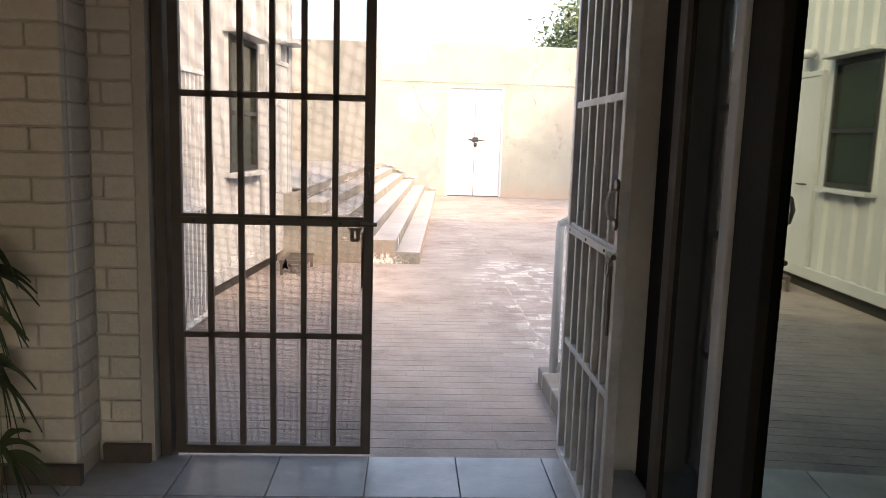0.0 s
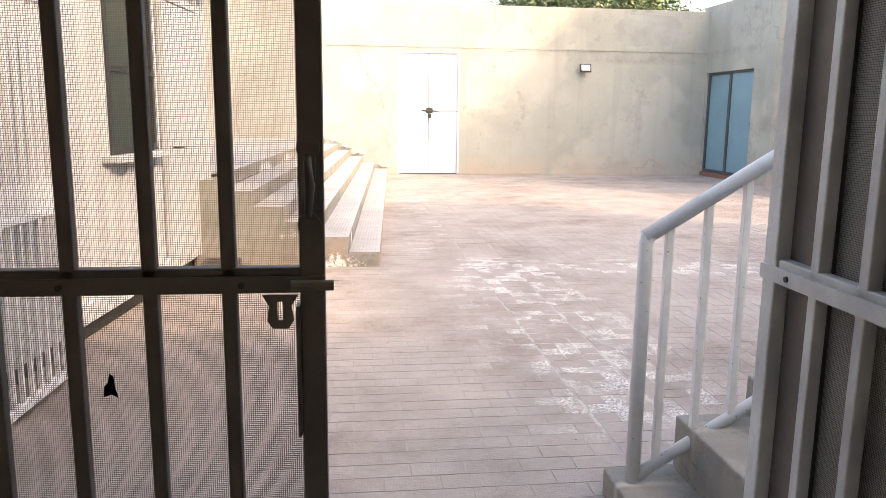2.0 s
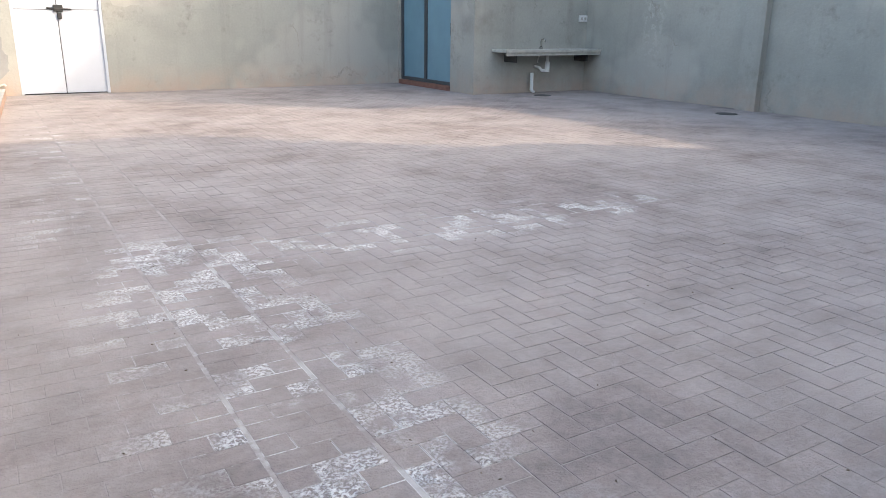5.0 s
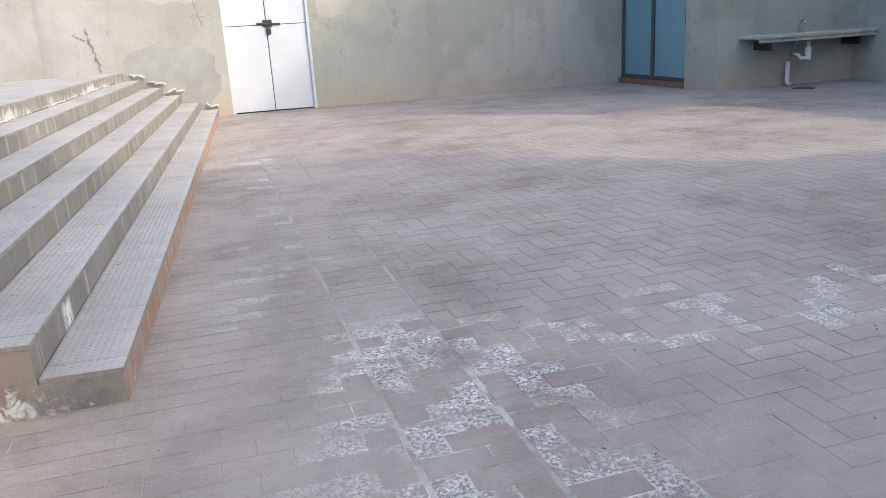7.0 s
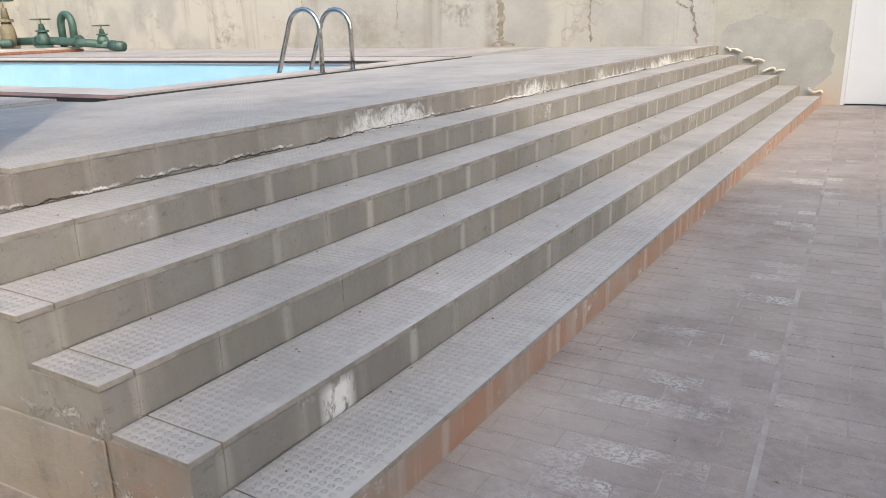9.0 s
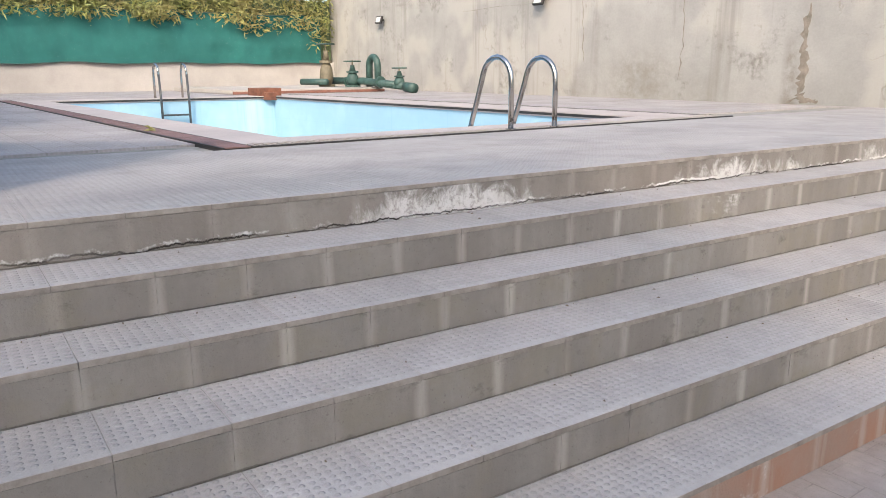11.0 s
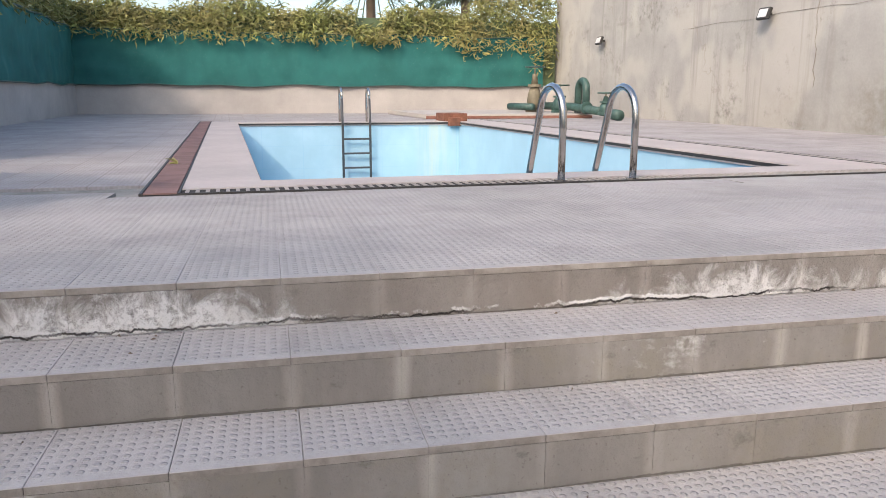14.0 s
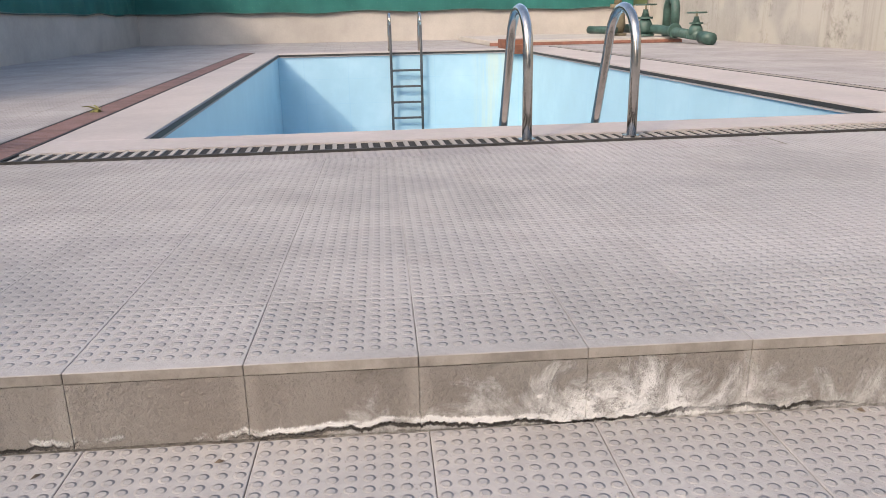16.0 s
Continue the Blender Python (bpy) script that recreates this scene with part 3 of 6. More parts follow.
# ---------------------------------------------------------------- mesh helpers
def mesh_of(bm, name, material, smooth=False):
    me = bpy.data.meshes.new(name)
    bm.to_mesh(me)
    bm.free()
    for mt in (material if isinstance(material, (list, tuple)) else (material,)):
        me.materials.append(mt)
    if smooth:
        me.shade_smooth()
    return me


def part(name, bm, material, parent=None, label="", smooth=False):
    """One mesh object from a bmesh, under a thing or a part."""
    ob = new(name, mesh_of(bm, name, material, smooth))
    ob.parent = parent
    if label:
        ob["label"] = label
    return ob


def empty(name, at, label, category, group="", kind=""):
    ob = new(name)
    ob.location = at
    ob.empty_display_size = 0.1
    bpy.context.view_layer.update()
    return tagged(ob, label, category, group, kind)


def put(ob, parent):
    """Hang ob under parent, keeping its place in the world."""
    ob.parent = parent
    ob.matrix_parent_inverse = parent.matrix_basis.inverted()
    return ob


def box(x0, x1, y0, y1, z0, z1, bevel=0.0, bm=None):
    own = bm is None
    bm = bm or bmesh.new()
    vs = [bm.verts.new(c) for c in ((x0, y0, z0), (x1, y0, z0), (x1, y1, z0), (x0, y1, z0), (x0, y0, z1), (x1, y0, z1), (x1, y1, z1), (x0, y1, z1))]
    for f in ((3, 2, 1, 0), (4, 5, 6, 7), (0, 1, 5, 4), (1, 2, 6, 5), (2, 3, 7, 6), (3, 0, 4, 7)):
        bm.faces.new([vs[i] for i in f])
    if bevel and own:
        bmesh.ops.bevel(bm, geom=bm.edges[:], offset=bevel, segments=2, affect='EDGES', profile=0.5)
    return bm


def prism(points, z0, z1, bm=None):
    """An upright prism on a plan polygon, counter-clockwise."""
    bm = bm or bmesh.new()
    lo = [bm.verts.new((x, y, z0)) for x, y in points]
    hi = [bm.verts.new((x, y, z1)) for x, y in points]
    bm.faces.new(lo[::-1])
    bm.faces.new(hi)
    n = len(points)
    for i in range(n):
        bm.faces.new((lo[i], lo[(i + 1) % n], hi[(i + 1) % n], hi[i]))
    return bm


def tube(points, r, seg=10, bm=None, closed_ends=True):
    """A round pipe along points."""
    bm = bm or bmesh.new()
    pts = [Vector(p) for p in points]
    rings, ref = [], None
    for i, p in enumerate(pts):
        d = (pts[min(i + 1, len(pts) - 1)] - pts[max(i - 1, 0)]).normalized()
        if ref is None:
            ref = Vector((0, 0, 1)) if abs(d.z) < 0.9 else Vector((1, 0, 0))
        u = d.cross(ref).normalized()
        v = u.cross(d).normalized()
        ref = v
        rr = r[i] if isinstance(r, (list, tuple)) else r
        rings.append([bm.verts.new(p + rr * (math.cos(a) * u + math.sin(a) * v)) for a in (2 * math.pi * k / seg for k in range(seg))])
    for a, b in zip(rings, rings[1:]):
        for k in range(seg):
            bm.faces.new((a[k], a[(k + 1) % seg], b[(k + 1) % seg], b[k]))
    if closed_ends:
        bm.faces.new(rings[0][::-1])
        bm.faces.new(rings[-1])
    return bm


def arc(cx, cz, r, a0, a1, n, y):
    """Points on an arc in an xz plane."""
    return [(cx + r * math.cos(radians(a0 + (a1 - a0) * i / n)), y, cz + r * math.sin(radians(a0 + (a1 - a0) * i / n))) for i in range(n + 1)]


def setting(name, bm, material, label, category="structure", smooth=False):
    return tagged(part(name, bm, material, smooth=smooth), label, category, kind="structure")


SK = 0.053          # the steps lean this much in plan
DECK, DECK_E, RISE, TREAD = 0.842, 0.867, 0.1445, 0.295
Y0, Y1 = 5.95, 17.235
WALL_H = 4.0
RET_X, Y2, BACK = -0.97, 17.9, 0.051          # the wall's yard and deck stretches meet at RET_X


def edge(k, y):
    """The front of step k at y."""
    return -TREAD * (k - 1) + SK * (y - Y0)


def deck_wall(x):
    """The face of the wall behind the deck, which runs slightly back from the yard's corner."""
    return Y1 + BACK * (RET_X - x)


# pool and deck lines
PX0, PX1, PY0, PY1, PZ = -13.5, -4.06, 9.05, 13.3, -0.9
CX, CW = -3.53, 0.19          # near channel
DX0, DY0 = -19.8, 5.35

# ---------------------------------------------------------------- ground, floors
bm = bmesh.new()
for x0, x1, y0, y1 in ((-900, PX0 - 0.3, -900, 900), (PX1 + 0.3, 900, -900, 900), (PX0 - 0.3, PX1 + 0.3, -900, PY0 - 0.3), (PX0 - 0.3, PX1 + 0.3, PY1 + 0.3, 900)):
    bm.faces.new([bm.verts.new(c) for c in ((x0, y0, -0.06), (x1, y0, -0.06), (x1, y1, -0.06), (x0, y1, -0.06))])
setting("ground", bm, M_ground, "bare dusty earth around the walled yard", "ground")

yard = setting("yard_floor", box(-4.3, 13.5, 0.17, 17.24, -0.055, -0.0019), M_mortar, "dusty red-grey brick paving with white salt bloom", "floor")
setting("entry_floor", box(-4.0, 1.0, -7.0, 0.17, -0.055, 0.045), M_joint, "bed of the grey tiled entrance floor", "floor")

# deck body round the pool
deck = setting("deck", prism([(edge(6, Y0) - 0.02, Y0), (edge(6, Y1) - 0.02, Y1), (PX1 - 0.02, Y1), (PX1 - 0.02, 6.38), (-1.72, 6.38), (-1.72, Y0)], -0.05, DECK - 0.022), M_end,
               "raised concrete pool deck with stained end wall", "floor")
bm = box(DX0, PX1, DY0, PY0 - 0.001, 0, DECK - 0.004)
box(DX0, PX1, PY1, Y2 + 0.4, 0, DECK - 0.004, bm=bm)
box(PX1 + 0.0, RET_X, Y1 - 0.02, Y2, 0, DECK - 0.004, bm=bm)
box(DX0, PX0, PY0, PY1, 0, DECK - 0.004, bm=bm)
setting("deck_far", bm, M_deck, "studded beige tile deck around the pool", "floor")

bm = bmesh.new()
V = [bm.verts.new(c) for c in [(x, y, z) for z in (PZ, DECK - 0.03) for x, y in ((PX0 + 0.008, PY0 + 0.008), (PX1 - 0.03, PY0 + 0.008), (PX1 - 0.03, PY1 - 0.008), (PX0 + 0.008, PY1 - 0.008))]]
for f in ((0, 1, 2, 3), (1, 0, 4, 5), (2, 1, 5, 6), (3, 2, 6, 7), (0, 3, 7, 4)):
    bm.faces.new([V[i] for i in f])
setting("pool_basin", bm, M_pool, "empty pale blue tiled swimming pool basin", "pool")

# ---------------------------------------------------------------- walls
DX_L, DX_R, DZ = 0.845, 2.346, 2.92
WT = 0.3
bm = box(RET_X, DX_L, Y1, Y1 + WT, -0.05, WALL_H)
box(DX_R, 12.0, Y1, Y1 + WT, -0.05, WALL_H, bm=bm)
box(DX_L, DX_R, Y1, Y1 + WT, DZ, WALL_H, bm=bm)
setting("wall_north_deck", prism([(RET_X - 0.001, Y1 + 0.001), (RET_X - 0.001, Y1 + WT), (-20.05, deck_wall(-20.05) + WT), (-20.05, deck_wall(-20.05))], 0, WALL_H), M_wall_deck, "tall weathered plaster wall behind the pool deck", "wall")
wall_n = setting("wall_north", bm, M_wall, "tall weathered plaster wall with cracks and streaks", "wall")
setting("wall_coping", box(RET_X, 12.0, Y1 - 0.012, Y1 - 0.001, 3.0, WALL_H, bevel=0.004), M_wall, "slightly proud upper band of plaster on the wall", "trim")

# block at the yard's corner with the glass door and the basin
BX, BY, EX = 8.54, 14.05, 11.35
GY0, GY1, GZ0, GZ1 = 14.93, 17.16, 0.10, 2.52
bm = box(BX, BX + 0.25, BY, GY0, -0.05, WALL_H)
box(BX, BX + 0.25, GY1, Y1 - 0.002, -0.05, WALL_H, bm=bm)
box(BX, BX + 0.25, GY0, GY1, GZ1, WALL_H, bm=bm)
setting("wall_block_west", bm, M_wall, "grey stained plaster wall beside the glass door", "wall")
setting("wall_block_south", box(BX + 0.25, EX + 0.25, BY, BY + 0.25, -0.05, WALL_H), M_wall, "grey stained plaster wall above the wash basin", "wall")
bm = box(EX, EX + 0.25, -6, BY - 0.002, -0.05, 3.7)
box(EX - 0.13, EX - 0.001, 9.6, 10.0, -0.05, 3.7, bm=bm)
setting("wall_east", bm, M_wall, "grey plaster wall with a pilaster and peeled patches", "wall")
setting("door_sill", box(BX - 0.03, BX + 0.25, GY0, GY1, -0.02, GZ0 - 0.004, bevel=0.008), M_red_sill, "red brick sill under the glass door", "trim")
setting("block_roof", box(BX, EX + 0.25, BY, Y1 + WT, WALL_H, WALL_H + 0.12), M_wall, "flat concrete roof of the corner block", "ceiling")

# unseen house closing the south and taller east blocks, added to shade the yard
SH, NX = 6.9, 11.75
setting("wall_steps", box(1.002, EX - 0.002, 0.04, 0.30, -0.05, 1.0), M_dark_in, "low plain wall behind the side steps", "wall")
bm = box(1.30, EX - 0.002, -3.2, -3.0, -0.05, SH)
box(1.30, 1.50, -8.0, -3.202, -0.05, SH, bm=bm)
box(1.30, EX - 0.002, -8.2, -8.0, -0.05, SH, bm=bm)
setting("wall_house_south", bm, M_dark_in, "unseen plain walls added south of the yard to shade it", "wall")
setting("roof_house_south", box(1.30, EX, -8.2, -3.0, SH, SH + 0.15), M_dark_in, "flat roof of the added shading house", "ceiling")
# added masses sized so their shadows cross the yard and the near steps
block = empty("shade_block_east", (NX + 3, -3, 0), "unseen plain block added behind the east wall for shade", "building", kind="structure")
for x1, y0, y1, z1 in ((NX + 2.4, -14.0, 0.18, 11.5), (NX + 1.0, 0.182, 2.3, 6.6)):
    put(part("storeys", box(NX, x1, y0, y1, -0.05, z1), M_wall), block)
put(part("stair_tower", box(NX, NX + 2.0, -5.4, -3.3, 11.502, 14.2), M_wall), block)
# second added mass, its overhang shaped to bound the sunlit band
shade_e = empty("shade_house_east", (NX + 3, 10, 0), "unseen plain house added behind the east wall for shade", "building", kind="structure")
put(part("storeys", box(NX, NX + 5, 8.1, 13.0, -0.05, 10.2), M_wall), shade_e)
put(part("upper_storey", box(NX, NX + 5, 6.9, 8.098, 5.9, 10.2), M_wall), shade_e)

# deck's low walls with the net above
setting("wall_west", box(DX0 - 0.25, DX0, DY0 - 0.25, Y2 + 0.28, 0, 1.6), M_low, "low plastered wall behind the pool", "wall")
setting("wall_south", box(DX0, -4.4, DY0 - 0.25, DY0, 0, 1.58), M_low, "low plastered wall along the deck", "wall")

# entrance building: front wall with the gate's opening, sides, back, roof
OX0, OX1, OZ = -1.19, 0.62, 2.35
setting("wall_entry_front", box(-4.0, -1.62, -0.06, 0.2, -0.05, 2.40), M_dark_in, "plain wall beside the entrance opening", "wall")
setting("wall_entry_jamb", box(0.66, 1.0, 0.04, 0.30, -0.05, 2.40), M_dark_in, "plain jamb wall of the entrance opening", "wall")
setting("wall_entry_head", box(-1.62, 0.66, 0.04, 0.2, OZ, 2.40), M_dark_in, "plain wall above the entrance opening", "wall")
bm = box(-4.2, -4.0, -7.0, 0.28, -0.05, 2.40)
box(-4.2, -1.6, -7.2, -7.0, -0.05, 2.40, bm=bm)
box(0.0, 1.0, -7.2, -7.0, -0.05, 2.40, bm=bm)
box(-1.6, 0.0, -7.2, -7.0, 2.25, 2.399, bm=bm)
setting("wall_entry_inside", bm, M_dark_in, "plain walls of the entrance lobby", "wall")
setting("ceiling_entry", box(-4.2, 1.0, -7.2, 0.3, 2.40, 2.44), M_dark_in, "plain ceiling of the entrance lobby", "ceiling")


# ---------------------------------------------------------------- steps
steps = empty("concrete_steps", (0, Y0, 0), "six wide concrete steps with studded tiles", "steps", kind="structure")
for k in range(1, 7):
    top = RISE * k - (0.02 if k < 6 else 0.0215)
    back = TREAD + 0.005 if k < 6 else 0.05
    bm = prism([(edge(k, Y0) - 0.004, Y0 + 0.0012 * k), (edge(k, Y1) - 0.004, Y1 - 0.003), (edge(k, Y1) - back, Y1 - 0.003), (edge(k, Y0) - back, Y0 + 0.0012 * k)], -0.05, top)
    st = part("step", bm, (M_red if k == 1 else M_salt if k == 6 else M_riser, M_end))
    for f in st.data.polygons:
        f.material_index = 1 if f.normal.y < -0.9 else 0
    put(st, steps)

setting("plaster_skirt", box(-1.70, -0.60, Y0 - 0.010, Y0 - 0.001, -0.01, 0.272, bevel=0.003), M_end, "stained plaster skirt along the foot of the end wall", "trim")

# ---------------------------------------------------------------- channels and coping round the pool
coping = empty("pool_coping", (PX1, PY0, DECK), "pinkish tile coping round the pool", "coping", kind="structure")
put(part("near_coping", box(PX1 - 0.03, CX - CW - 0.012, PY0 - 0.44, 13.98, DECK - 0.06, DECK + 0.006, bevel=0.006), M_coping), coping)
put(part("side_coping", box(PX0, PX1 - 0.03, PY0 - 0.44, PY0 + 0.03, DECK - 0.06, DECK + 0.006, bevel=0.006), M_coping), coping)
put(part("side_coping", box(PX0, PX1 - 0.03, PY1 - 0.03, 13.98, DECK - 0.06, DECK + 0.006, bevel=0.006), M_coping), coping)
put(part("far_coping", box(PX0 - 0.55, PX0 + 0.03, PY0 - 0.44, 13.98, DECK - 0.06, DECK + 0.005, bevel=0.006), M_coping), coping)


for x0, x1, y0, y1 in ((PX0 + 0.03, PX1 - 0.04, PY0 + 0.03, PY0 + 0.036), (PX0 + 0.03, PX1 - 0.04, PY1 - 0.036, PY1 - 0.03), (PX0 + 0.031, PX0 + 0.037, PY0 + 0.036, PY1 - 0.036)):
    put(part("dark_rim", box(x0, x1, y0, y1, DECK - 0.040, DECK - 0.010), M_black), coping)


def channel(label, x0, x1, y0, y1, along, bar_m, pitch, bar, sub):
    """A drain channel: near-black sheet for the shade below, two edge strips, cross bars."""
    ob = empty("drain_channel", (x0, y0, DECK), label, "drain", kind="structure")
    # flat sheet at deck level, its near-black colour standing for the channel's shade
    put(part("pit", box(x0, x1, y0, y1, DECK - 0.03, DECK + 0.001), M_pit_shade), ob)
    if along == "y":
        put(part("rim", box(x1, x1 + 0.016, y0 - 0.016, y1 + 0.016, DECK - 0.03, DECK + 0.009), M_black), ob)
        put(part("rim", box(x0 - 0.012, x0, y0, y1, DECK - 0.03, DECK + 0.009), M_coping), ob)
        n, proto = int((y1 - y0) / pitch), None
        for i in range(n):
            if proto is None:
                bm = box(0.01, x1 - x0 - 0.01, 0, bar, 0, 0.012)
                proto = mesh_of(bm, "grate_bar", bar_m)
            b = new("grate_bar", proto)
            b.location = (x0, y0 + pitch * (i + 0.3), DECK - 0.005)
            put(b, ob)
    else:
        put(part("rim", box(x0 - 0.016, x1, y0 - 0.016, y0, DECK - 0.03, DECK + 0.009), M_black), ob)
        put(part("rim", box(x0, x1, y1, y1 + 0.012, DECK - 0.03, DECK + 0.009), M_black), ob)
        n, proto = int((x1 - x0) / pitch), None
        for i in range(n):
            if proto is None:
                proto = mesh_of(box(0, bar, 0.006, y1 - y0 - 0.006, 0, 0.012), "grate_bar", bar_m)
            b = new("grate_bar", proto)
            b.location = (x0 + pitch * (i + 0.3), y0, DECK - 0.003)
            put(b, ob)
    return ob


channel("black slotted drain grating beside the pool", CX - CW, CX, 8.62, 14.1, "y", M_grate, 0.056, 0.021, 0)
channel("brown slatted drain cover along the pool", -14.25, CX, 8.41, 8.60, "x", M_grate_red, 0.05, 0.042, 0)
channel("dark slotted drain grating along the pool", -14.25, CX - 0.2, 14.0, 14.1, "x", M_grate, 0.056, 0.021, 0)

# ---------------------------------------------------------------- white metal double door
gate = empty("door_1", (DX_L, Y1, 0), "closed white sheet-metal double door with a bolt", "door", kind="structure")
mid = (DX_L + DX_R) / 2
put(part("frame", box(DX_L, DX_L + 0.05, Y1 + 0.01, Y1 + 0.12, 0, DZ, bevel=0.004), M_door_white), gate)
put(part("frame", box(DX_R - 0.05, DX_R, Y1 + 0.01, Y1 + 0.12, 0, DZ, bevel=0.004), M_door_white), gate)
put(part("frame", box(DX_L + 0.05, DX_R - 0.05, Y1 + 0.01, Y1 + 0.12, DZ - 0.05, DZ, bevel=0.004), M_steel_grey), gate)
for x0, x1 in ((DX_L + 0.052, mid - 0.007), (mid + 0.007, DX_R - 0.052)):
    for z0, z1 in ((0.02, 1.50), (1.51, DZ - 0.052)):
        put(part("door_sheet", box(x0, x1, Y1 + 0.05, Y1 + 0.09, z0, z1, bevel=0.005), M_door_white), gate)
put(part("backing", box(DX_L, DX_R, Y1 + 0.10, Y1 + 0.14, 0, DZ), M_black), gate)
bm = tube([(mid - 0.17, Y1 + 0.03, 1.53), (mid + 0.24, Y1 + 0.03, 1.51)], 0.016, 8)
bolt = part("bolt", bm, M_black)
put(bolt, gate)
bm = box(mid - 0.06, mid + 0.10, Y1 + 0.02, Y1 + 0.05, 1.47, 1.59, bevel=0.008)
put(part("bolt_plate", bm, M_black), gate)
bm = box(mid - 0.01, mid + 0.07, Y1 + 0.005, Y1 + 0.045, 1.34, 1.45, bevel=0.012)
put(part("padlock", bm, M_black), bolt)

rp = random.Random(31)


def patch(x0, x1, z0, z1, y, label, m, n=90):
    """A ragged plaster repair, a few millimetres proud of the wall."""
    cx, cz, a, bb = (x0 + x1) / 2, (z0 + z1) / 2, (x1 - x0) / 2, (z1 - z0) / 2
    pts = []
    for i in range(n):
        t = 2 * math.pi * i / n
        k = 0.92 + 0.13 * noise.noise((math.cos(t) * 2.3, math.sin(t) * 2.3, x0)) + 0.05 * noise.noise((math.cos(t) * 9, math.sin(t) * 9, x0))
        co, si = math.cos(t), math.sin(t)
        q = (abs(co) ** 4 + abs(si) ** 4) ** -0.25
        pts.append((cx + a * k * q * co, cz + bb * k * q * si))
    bm = bmesh.new()
    lo = [bm.verts.new((px, y, pz)) for px, pz in pts]
    hi = [bm.verts.new((px, y - 0.004, pz)) for px, pz in pts]
    bm.faces.new(hi)
    for i in range(n):
        bm.faces.new((lo[i], hi[i], hi[(i + 1) % n], lo[(i + 1) % n]))
    return setting("plaster_patch", bm, m, label, "wall repair")


patch(-0.93, 0.72, 0.05, 1.28, Y1, "grey cement repair on the plaster wall", M_repair)
patch(-0.5, 0.62, 1.9, 2.75, Y1, "pale plaster repair with ragged edge", M_pale)
patch(2.45, 3.6, 1.55, 2.9, Y1, "pale plaster repair beside the door", M_pale)
patch(6.1, 7.9, 3.1, 3.9, Y1 - 0.012, "grey cement repair near the wall top", M_repair)


def crack(points, y, w, seed, label="ragged crack in the weathered plaster", splay=0.0):
    """A thin ragged ribbon along a broken line on a wall that looks to -y; splay: how far the wall runs back for each metre."""
    rn = random.Random(seed)
    line = []
    for (xa, za), (xb, zb) in zip(points, points[1:]):
        for i in range(8):
            t = i / 8
            line.append((xa + (xb - xa) * t + rn.uniform(-0.025, 0.025), za + (zb - za) * t + rn.uniform(-0.02, 0.02)))
    line.append(points[-1])
    bm, prev = bmesh.new(), None
    for i, (px, pz) in enumerate(line):
        h = w * rn.uniform(0.15, 1.0) * (0.3 if i in (0, len(line) - 1) else 1)
        ya, yb = y + splay * (RET_X - px + h), y + splay * (RET_X - px - h)
        cur = [bm.verts.new(q) for q in ((px - h, ya - 0.006, pz), (px + h, yb - 0.006, pz + h * 0.6), (px + h, yb - 0.001, pz + h * 0.6), (px - h, ya - 0.001, pz))]
        if prev:
            for a in range(4):
                bm.faces.new((prev[a], prev[(a + 1) % 4], cur[(a + 1) % 4], cur[a]))
        prev = cur
    return setting("plaster_crack", bm, M_crack, label, "crack")


crack(((-0.12, 2.94), (0.02, 2.6), (0.17, 2.28), (0.40, 2.04), (0.45, 1.8), (0.52, 1.5)), Y1, 0.014, 1)
crack(((2.62, 2.15), (2.82, 2.27), (3.2, 2.47), (3.1, 2.7), (3.3, 2.93)), Y1, 0.012, 2)
crack(((3.3, 2.93), (3.9, 2.97), (4.6, 2.98)), Y1 - 0.002, 0.012, 3)
crack(((-1.20, 0.88), (-1.25, 1.16), (-1.33, 1.41), (-1.35, 1.62)), Y1, 0.03, 4, "dark branching root stain on the plaster wall", BACK)
crack(((-1.31, 1.37), (-1.46, 1.45), (-1.56, 1.51)), Y1 - 0.002, 0.018, 5, "dark branching root stain on the plaster wall", BACK)
crack(((-4.47, 0.85), (-4.59, 0.98), (-4.55, 1.3), (-4.59, 1.68), (-4.54, 2.25)), Y1, 0.08, 6, "dark damp run stain down the plaster wall", BACK)
crack(((-4.76, 0.86), (-4.61, 0.93), (-4.41, 0.9), (-4.31, 0.86)), Y1 - 0.002, 0.06, 7, "dark damp stain at the wall's foot", BACK)
crack(((-1.3, 2.62), (-4.0, 2.68), (-6.5, 2.65), (-9.5, 2.68), (-13.0, 2.66)), Y1, 0.014, 8, "thin wandering joint line across the plaster wall", BACK)
crack(((-6.7, 3.5), (-6.75, 2.68), (-6.7, 1.9), (-6.77, 1.2)), Y1, 0.010, 9, "thin upright crack in the plaster wall", BACK)
crack(((-9.05, 3.6), (-9.1, 2.6), (-9.03, 1.5)), Y1, 0.010, 10, "thin upright crack in the plaster wall", BACK)
crack(((-7.9, 3.4), (-7.86, 2.9), (-7.9, 2.68)), Y1 - 0.001, 0.012, 13, "thin upright crack in the plaster wall", BACK)
crack(((-2.9, 0.9), (-2.95, 1.3), (-2.88, 1.75)), Y1, 0.03, 14, "dark damp run stain down the plaster wall", BACK)
